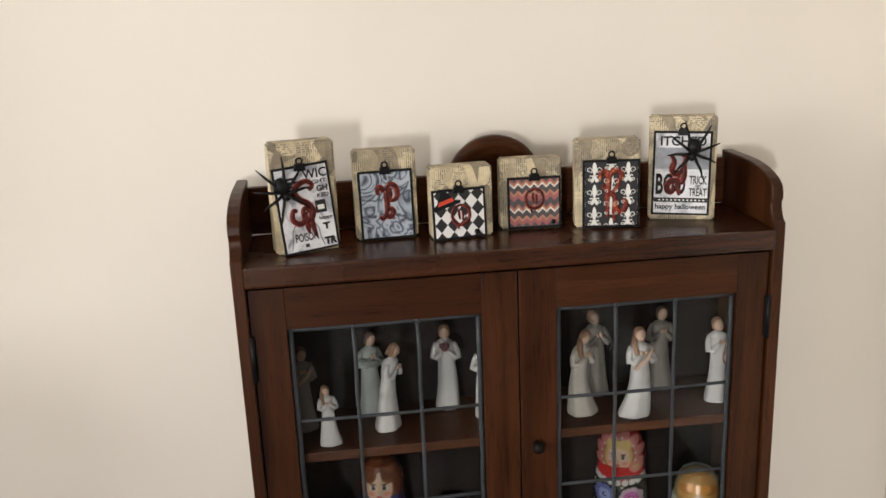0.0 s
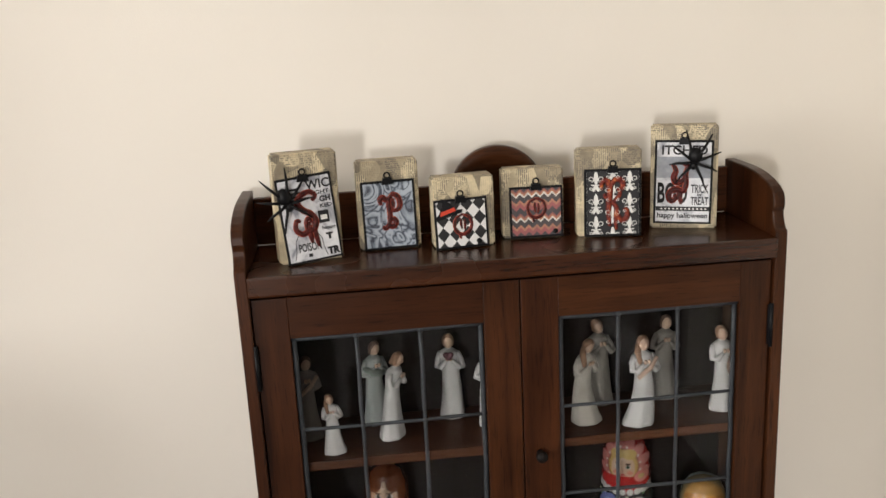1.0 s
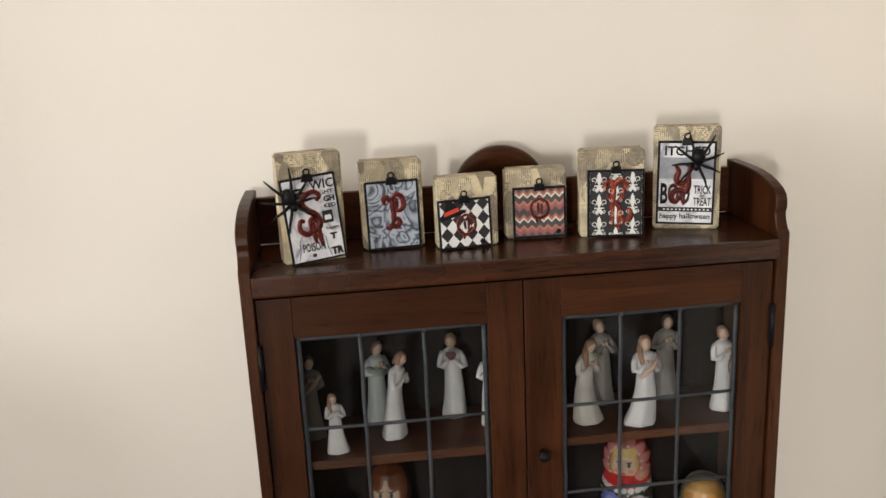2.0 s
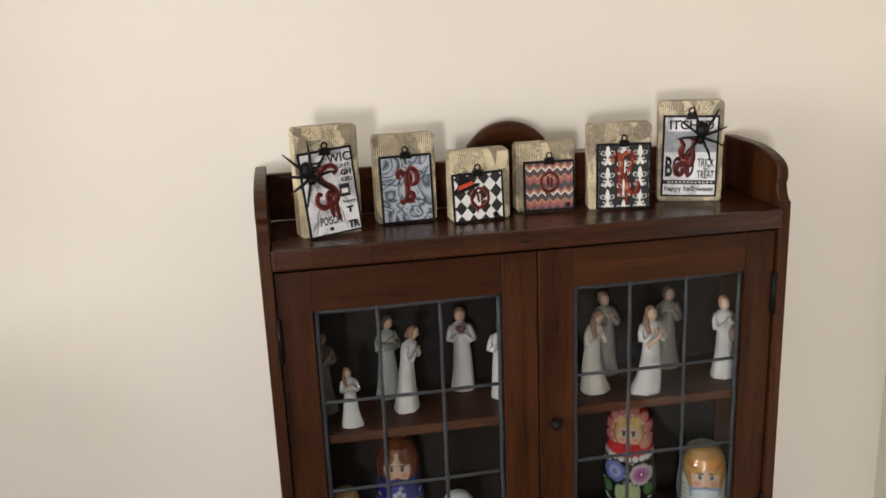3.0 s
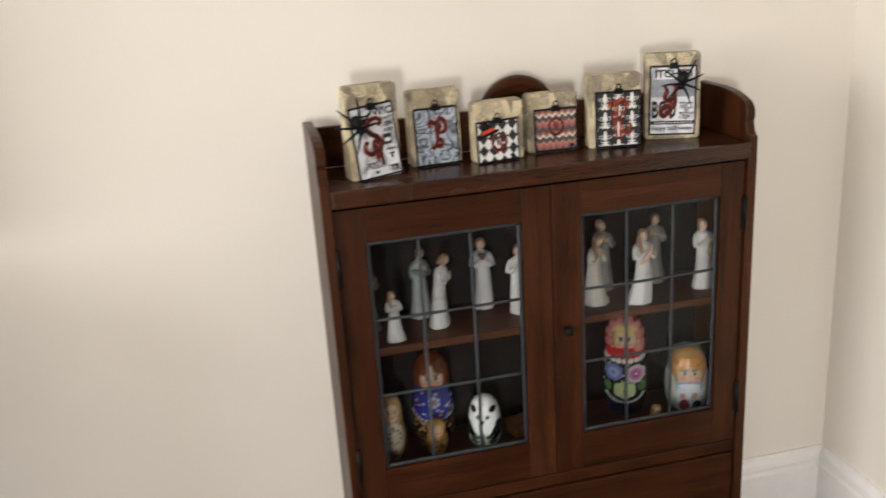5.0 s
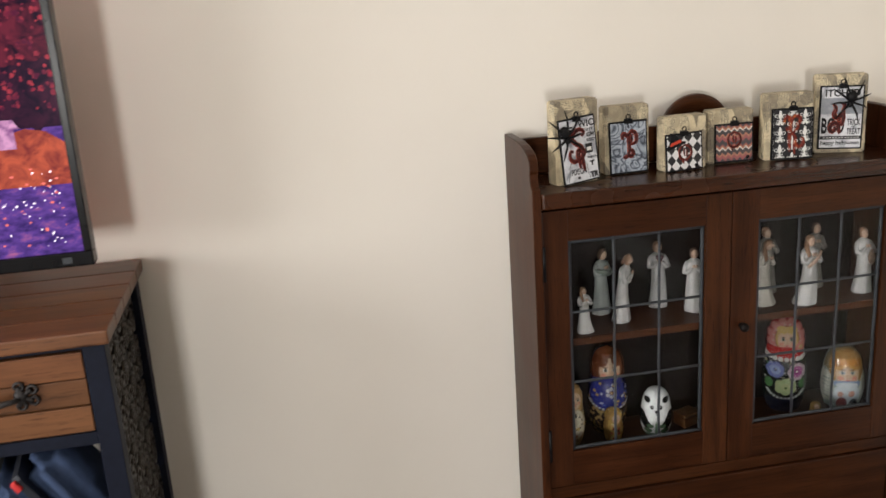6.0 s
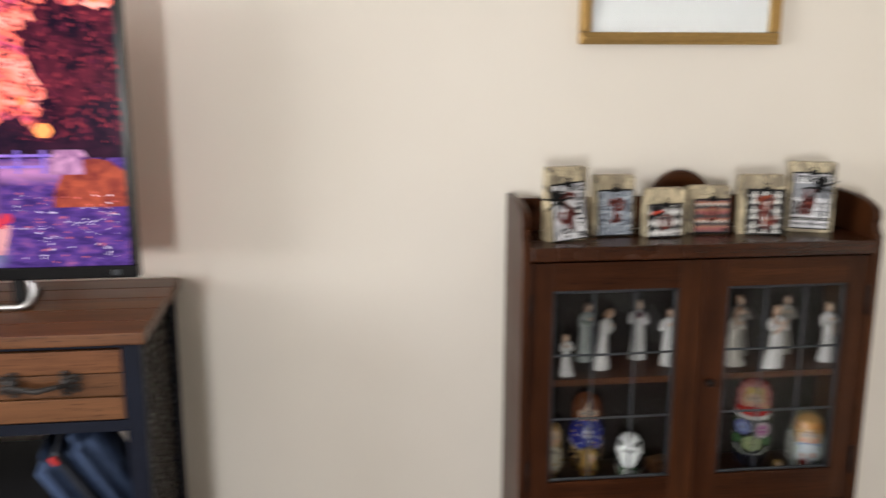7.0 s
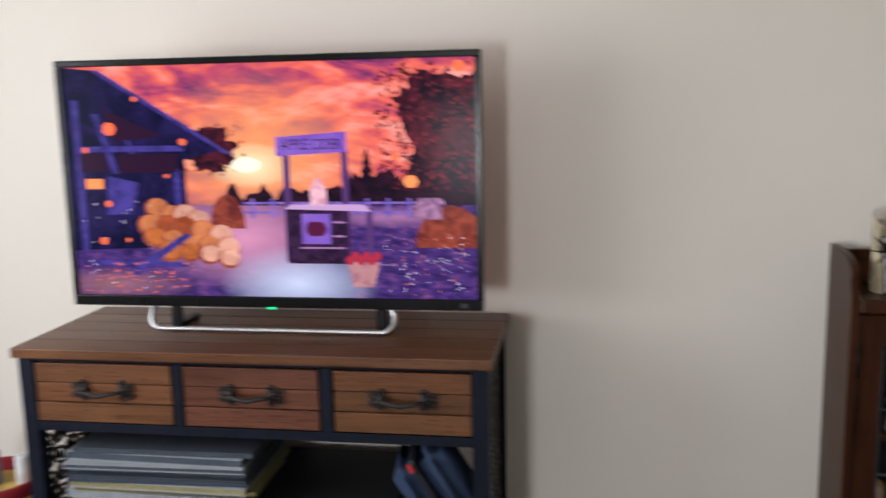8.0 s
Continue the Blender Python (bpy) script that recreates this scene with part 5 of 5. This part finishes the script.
    lay("roof_edge", [[(0.075, 0.985), (0.095, 0.985), (0.425, 0.615), (0.40, 0.625)], rect(0.02, 0.30, 0.635, 0.66), rect(0.02, 0.035, 0.2, 0.86), [(0.09, 0.36), (0.155, 0.36), (0.18, 0.50), (0.10, 0.53)],
                      [(0.07, 0.80), (0.085, 0.80), (0.13, 0.54), (0.115, 0.54)], [(0.135, 0.78), (0.145, 0.78), (0.185, 0.56), (0.175, 0.56)], rect(0.27, 0.285, 0.30, 0.56)], edge)
    lay("barn_shadow", [rect(0.03, 0.10, 0.55, 0.63), rect(0.13, 0.28, 0.545, 0.625), [(0.10, 0.82), (0.25, 0.70), (0.12, 0.68)]], glow("screen_barn_dark", (0.03, 0.006, 0.03), 0.7))
    hay = glow("screen_hay", (0.15, 0.022, 0.022), 0.7, 30, (0.40, 0.075, 0.04))
    lay("hay", [[(0.40 + 0.045 * math.cos(a), 0.30 + 0.15 * math.sin(a)) for a in (0, 0.4, 0.8, 1.2, 1.6, 2.0, 2.4, 2.8, 3.14)]], hay)
    lay("hay", [[(0.94 + 0.085 * math.cos(a), 0.22 + 0.18 * math.sin(a)) for a in (0, 0.4, 0.8, 1.2, 1.6, 2.0, 2.4, 2.8, 3.14)]], hay)
    lay("truck", [rect(0.85, 0.92, 0.34, 0.40), [(0.86, 0.40), (0.93, 0.40), (0.92, 0.43), (0.865, 0.43)]], glow("screen_truck", (0.45, 0.22, 0.36), 0.8, 40, (0.15, 0.05, 0.15)))
    # pumpkins heaped beside the barn
    tones = [(0.42, 0.08, 0.025), (0.65, 0.17, 0.04), (0.72, 0.22, 0.08), (0.22, 0.045, 0.025), (0.85, 0.40, 0.28)]
    mats = [glow("screen_pumpkin", c, 0.9, 16, tuple(a * 0.6 for a in c)) for c in tones]
    shade = glow("screen_pumpkin_shade", (0.24, 0.045, 0.03), 0.8, 20, (0.38, 0.09, 0.05))
    for row, (v, count, u0, step) in enumerate(((0.37, 4, 0.22, 0.035), (0.31, 5, 0.20, 0.045), (0.25, 5, 0.21, 0.047), (0.19, 4, 0.25, 0.050))):
        for k in range(count):
            tone = mats[min(4, (2 if k > count - 3 else 0) + rnd.randrange(3))] if k < count - 1 else mats[4]
            pu, pv, pr = u0 + step * k, v + 0.02 * rnd.random() - 0.012 * k, 0.026 + 0.008 * rnd.random()
            lay("pumpkin", [disc(pu, pv, pr, 0.85, 14)], shade)
            lay("pumpkin_side", [disc(pu + 0.003, pv + 0.006, pr * 0.86, 0.82, 14)], tone)
            for rib in (-0.45, 0.0, 0.45):
                lay("pumpkin_rib", [[(pu + 0.003 + pr * rib - 0.0012, pv + 0.02 * pr), (pu + 0.003 + pr * rib * 1.25, pv - 0.75 * pr), (pu + 0.003 + pr * rib + 0.0012, pv + 0.02 * pr), (pu + 0.003 + pr * rib * 0.7, pv + 1.1 * pr)]], shade)
    lay("beam", [[(0.13, 0.10), (0.16, 0.09), (0.31, 0.27), (0.29, 0.28)], [(0.03, 0.14), (0.30, 0.13), (0.30, 0.15), (0.03, 0.16)]], edge)
    # cider stall
    wood_dark = glow("screen_stall", (0.020, 0.007, 0.028), 0.7, 40, (0.06, 0.02, 0.07))
    post = glow("screen_stall_post", (0.10, 0.04, 0.16), 0.8)
    for r in (rect(0.545, 0.562, 0.16, 0.63), rect(0.686, 0.702, 0.16, 0.63), rect(0.742, 0.757, 0.17, 0.39)):
        lay("stall_post", [r], post)
    lay("stall_counter", [rect(0.548, 0.700, 0.15, 0.385)], wood_dark)
    lay("stall_top", [[(0.545, 0.385), (0.755, 0.375), (0.735, 0.405), (0.56, 0.405)]], glow("screen_stall_top", (0.62, 0.36, 0.62), 0.8))
    violet = glow("screen_violet_panel", (0.20, 0.085, 0.48), 0.8, 30, (0.28, 0.13, 0.55))
    lay("stall_sign", [[(0.53, 0.61), (0.70, 0.625), (0.70, 0.71), (0.53, 0.69)]], violet)
    lay("apple_panel", [rect(0.585, 0.655, 0.235, 0.365)], violet)
    b = lettering("APPLE CIDER", 0.045 * h, 0.145 * w, 0.0002)
    level[0] += 1
    part("sign_lettering", b, wood_dark, base, "", pose(0.615 * w, -0.00005 * level[0], 0.636 * h))
    lay("apple", [disc(0.612, 0.30, 0.018), disc(0.628, 0.30, 0.018)], glow("screen_apple", (0.10, 0.012, 0.05), 0.8))
    pale_board = glow("screen_board_light", (0.42, 0.2, 0.4), 0.8)
    for r in (rect(0.66, 0.69, 0.325, 0.333), rect(0.66, 0.69, 0.265, 0.273), rect(0.58, 0.69, 0.215, 0.222)):
        lay("stall_board", [r], pale_board)
    lay("jug", [[(0.608, 0.40), (0.648, 0.40), (0.648, 0.47), (0.638, 0.495), (0.636, 0.515), (0.621, 0.515), (0.619, 0.495), (0.608, 0.47)]], glow("screen_jug", (0.90, 0.50, 0.55), 0.9, 60, (0.6, 0.25, 0.35)))
    lay("basket", [[(0.705, 0.05), (0.755, 0.05), (0.772, 0.16), (0.692, 0.16)]], glow("screen_basket", (0.60, 0.28, 0.27), 0.8, 30, (0.4, 0.16, 0.2)))
    red = glow("screen_red_apples", (0.40, 0.025, 0.05), 0.9)
    for k in range(6):
        lay("red_apple", [disc(0.70 + 0.013 * k, 0.165 + 0.02 * (k % 2), 0.011)], red)
    # drifting leaves, glints and a light haze of sparkles
    leaf = glow("screen_leaf", (1.0, 0.16, 0.06), 0.95)
    for u, v, r in ((0.115, 0.735, 0.017), (0.965, 0.965, 0.014), (0.30, 0.675, 0.009), (0.05, 0.645, 0.008), (0.10, 0.41, 0.009), (0.08, 0.245, 0.010), (0.185, 0.86, 0.007), (0.255, 0.53, 0.006), (0.815, 0.605, 0.010), (0.145, 0.25, 0.006)):
        lay("drifting_leaf", [disc(u, v, r, 1, 7)], leaf)
    lamp_light = glow("screen_lantern", (1.0, 0.30, 0.09), 0.9)
    lay("lantern", [disc(0.85, 0.50, 0.019, 0.85, 6)], lamp_light)
    lay("lantern", [rect(0.045, 0.09, 0.475, 0.52)], lamp_light)
    lay("sun_glare", [disc(0.455, 0.575, 0.036, 0.5, 14)], glow("screen_pale", (1.0, 0.86, 0.62), 1.0))
    lay("sparkles", [disc(0.78 + 0.20 * rnd.random(), 0.03 + 0.24 * rnd.random(), 0.0008 + 0.0014 * rnd.random(), 1, 5) for k in range(70)]
        + [disc(0.03 + 0.18 * rnd.random(), 0.03 + 0.4 * rnd.random(), 0.001 + 0.0015 * rnd.random(), 1, 5) for k in range(25)], glow("screen_sparkle", (0.95, 0.80, 0.90), 1.0))
    lay("blown_leaves", [disc(0.77 + 0.22 * rnd.random(), 0.02 + 0.26 * rnd.random(), 0.0015 + 0.0025 * rnd.random(), 0.6, 5) for k in range(40)]
        + [disc(0.02 + 0.3 * rnd.random(), 0.01 + 0.14 * rnd.random(), 0.003 + 0.006 * rnd.random(), 0.4, 5) for k in range(50)], glow("screen_leaf_litter", (0.55, 0.12, 0.10), 0.9))


def television():
    tv = thing("television", pose(-1.484, 1.272, STOP + 0.0005, 0, 0, 0), "black flat-screen television showing an autumn farm scene", "television")
    w, z0, z1 = 0.509, 0.064, 0.655
    part("back_shell", one_box(-w + 0.03, w - 0.03, 0.032, 0.065, z0 + 0.05, z1 - 0.05, 0.012), BLACK, tv)
    bm = bmesh.new()
    box(bm, -w, w, 0.0, 0.034, z0, z0 + 0.026, 0.003)
    box(bm, -w, w, 0.0, 0.034, z1 - 0.016, z1, 0.003)
    box(bm, -w, -w + 0.014, 0.0, 0.034, z0 + 0.0265, z1 - 0.0165, 0.002)
    box(bm, w - 0.014, w, 0.0, 0.034, z0 + 0.0265, z1 - 0.0165, 0.002)
    part("bezel", bm, GLOSS, tv, "glossy black bezel")
    screen(tv, -w + 0.0135, w - 0.0135, z0 + 0.0258, z1 - 0.0158)
    part("indicator", one_box(-0.010, 0.010, -0.001, 0.004, z0 - 0.003, z0 + 0.002), glow("green_indicator", (0.05, 1.0, 0.35), 1.0), tv)
    part("corner_label", one_box(w - 0.052, w - 0.036, -0.0006, 0.001, z0 + 0.007, z0 + 0.018), LEAD, tv)
    foot = bmesh.new()
    r, hx, drop = 0.030, 0.306, 0.066
    loop = []
    for cx, cz, a0 in ((hx - r, drop - r, 0), (-hx + r, drop - r, 90), (-hx + r, r, 180), (hx - r, r, 270)):
        loop += [(cx + r * math.cos(radians(a0 + a)), 0.0, cz + r * math.sin(radians(a0 + a))) for a in (0, 22, 45, 68, 90)]
    tube(foot, loop, 0.0066, 10, True, pose(-0.010, 0.004, 0.0078, -24))
    part("foot", foot, CHROME, tv, "satin silver loop foot")
    for s in (-1, 1):
        post = one_box(s * 0.26 - 0.012, s * 0.26 + 0.012, 0.034, 0.050, 0.0, z0 + 0.06, 0.002)
        box(post, s * 0.26 - 0.011, s * 0.26 + 0.011, 0.032, 0.150, 0.0, 0.012, 0.002)
        part("foot_post", post, BLACK, tv)
    return tv


television()

# ---- things kept in the console ----
random.seed(21)
BASE = 0.4302


def magazine(z, t, cover, pages, x, y, yaw):
    """A floppy magazine or pad: cover round a block of pages."""
    mag = thing("magazine", pose(x, y, z, 0, 0, yaw), "magazine with worn edges in a pile on the console shelf", "magazine", "magazines in the console")
    w, d = 0.222, 0.140
    part("page_block", one_box(-w + 0.003, w - 0.001, -d + 0.004, d, 0.0014, t - 0.0014), pages, mag)
    bm = one_box(-w, w, -d, d, 0.0, 0.0012)
    box(bm, -w, w, -d, d, t - 0.0012, t - 0.0001)
    box(bm, -w, -w + 0.0012, -d, d, 0.0013, t - 0.0013)
    part("cover", bm, cover, mag)


PAGES = [plain("blue_grey_pages", (0.055, 0.070, 0.095), 0.7, 0, 300, 0.4, 0.4), plain("yellowed_pages", (0.27, 0.24, 0.12), 0.7, 0, 300, 0.3, 0.4), plain("pale_pages", (0.26, 0.28, 0.31), 0.7, 0, 300, 0.3, 0.4)]
COVERS = [plain("blue_grey_cover", (0.06, 0.085, 0.13), 0.4), plain("pale_cover", (0.20, 0.22, 0.26), 0.4), plain("yellow_cover", (0.26, 0.23, 0.09), 0.4),
          plain("slate_cover", (0.07, 0.08, 0.10), 0.35), plain("white_cover", (0.38, 0.40, 0.43), 0.35)]
z = BASE
for t, c, p in ((0.030, 1, 0), (0.028, 4, 2), (0.030, 3, 0), (0.024, 1, 2), (0.010, 2, 1), (0.018, 4, 2), (0.012, 2, 1), (0.016, 4, 1), (0.008, 0, 0), (0.007, 3, 0), (0.009, 0, 0), (0.007, 3, 0), (0.012, 4, 0), (0.020, 4, 0), (0.012, 3, 0)):
    magazine(z, t, COVERS[c], PAGES[p], -1.735 + random.uniform(-0.012, 0.012), 1.262 + random.uniform(-0.012, 0.012), random.uniform(-2.0, 2.0))
    z += t + 0.0002


def storage_box():
    crate = thing("storage_box", pose(-1.352, 1.325, BASE), "flat black box with a pale grey rim on the console shelf", "box")
    part("body", one_box(-0.182, 0.176, -0.168, 0.168, 0, 0.098, 0.004), MAT_BLACK, crate)
    part("lid", one_box(-0.184, 0.178, -0.172, 0.172, 0.0985, 0.119, 0.004), MAT_BLACK, crate)
    part("rim", one_box(-0.1875, -0.1845, -0.172, 0.110, 0.100, 0.1215, 0.001), LEAD_PALE, crate, "pale grey rim")


LEAD_PALE = plain("pale_grey_rim", (0.34, 0.34, 0.32), 0.4)
storage_box()


def soft_case():
    case = thing("zip_case", pose(-1.020, 1.212, BASE + 0.064, 0, -31, 8), "blue fabric zip case with a red pull, leaning on its side", "case")
    denim = plain("blue_fabric", (0.036, 0.054, 0.105), 0.9, 0, 500, 0.25, 0.6, 0, 0.1)
    dark = plain("dark_navy_zip", (0.008, 0.010, 0.018), 0.6, 0, 300, 0.2, 0.3)
    red = plain("red_pull", (0.50, 0.03, 0.03), 0.45)

    def shell(x0, x1):
        b = bmesh.new()
        bmesh.ops.create_cube(b, size=1)
        bmesh.ops.transform(b, matrix=Matrix.LocRotScale(((x0 + x1) / 2, 0, 0.115), None, (x1 - x0, 0.20, 0.23)), verts=b.verts)
        bmesh.ops.bevel(b, geom=b.edges[:], offset=0.027, segments=5, affect="EDGES")
        for f in b.faces:
            f.smooth = True
        return b

    part("front_half", shell(-0.060, -0.004), denim, case)
    part("back_half", shell(0.004, 0.070), denim, case)
    band = bmesh.new()
    outline(band, [(p[0], p[1]) for p in [(-0.094, 0.004), (0.094, 0.004), (0.099, 0.012), (0.099, 0.218), (0.092, 0.226), (-0.092, 0.226), (-0.099, 0.218), (-0.099, 0.012)]], -0.006, 0.006, pose(0, 0, 0, 0, 0, 90))
    part("zip_band", band, dark, case, "dark navy zip band")
    part("pull_tab", one_box(-0.010, 0.000, -0.108, -0.097, 0.204, 0.224, 0.003), red, case, "red zip pull")


soft_case()


def floor_basket():
    tub = thing("fabric_tub", pose(-2.215, 1.19, 0), "tall red fabric tub with a yellow band, standing on the carpet", "basket")
    cloth = plain("red_fabric", (0.24, 0.012, 0.020), 0.8, 0, 300, 0.25, 0.5)
    yellow = plain("yellow_band", (0.52, 0.36, 0.10), 0.8, 0, 300, 0.2, 0.5)
    part("body", lathe(bmesh.new(), [(0.10, 0.0), (0.108, 0.01), (0.118, 0.30), (0.124, 0.53), (0.128, 0.534), (0.128, 0.560), (0.122, 0.566), (0.114, 0.560), (0.108, 0.30), (0.098, 0.014), (0.0005, 0.012)], 40), cloth, tub)
    part("band", lathe(bmesh.new(), [(0.1235, 0.505), (0.1262, 0.506), (0.1268, 0.530), (0.1242, 0.531)], 40), yellow, tub, "yellow woven band")


floor_basket()


def roll_of_paper(x, y, r, h, colour, name, label, category):
    n = thing(name, pose(x, y, 0.0125), label, category)
    part("body", lathe(bmesh.new(), [(r * 0.96, 0), (r, 0.004), (r, h - 0.004), (r * 0.94, h), (0.0005, h)], 24), plain(name + "_surface", colour, 0.5, 0, 60, 0.15, 0.1), n)


roll_of_paper(-2.245, 1.215, 0.036, 0.600, (0.13, 0.17, 0.23), "cardboard_tube", "blue-grey cardboard tube standing in the red tub", "tube")
roll_of_paper(-2.155, 1.235, 0.018, 0.590, (0.66, 0.68, 0.70), "paper_roll", "white paper roll standing in the red tub", "paper roll")
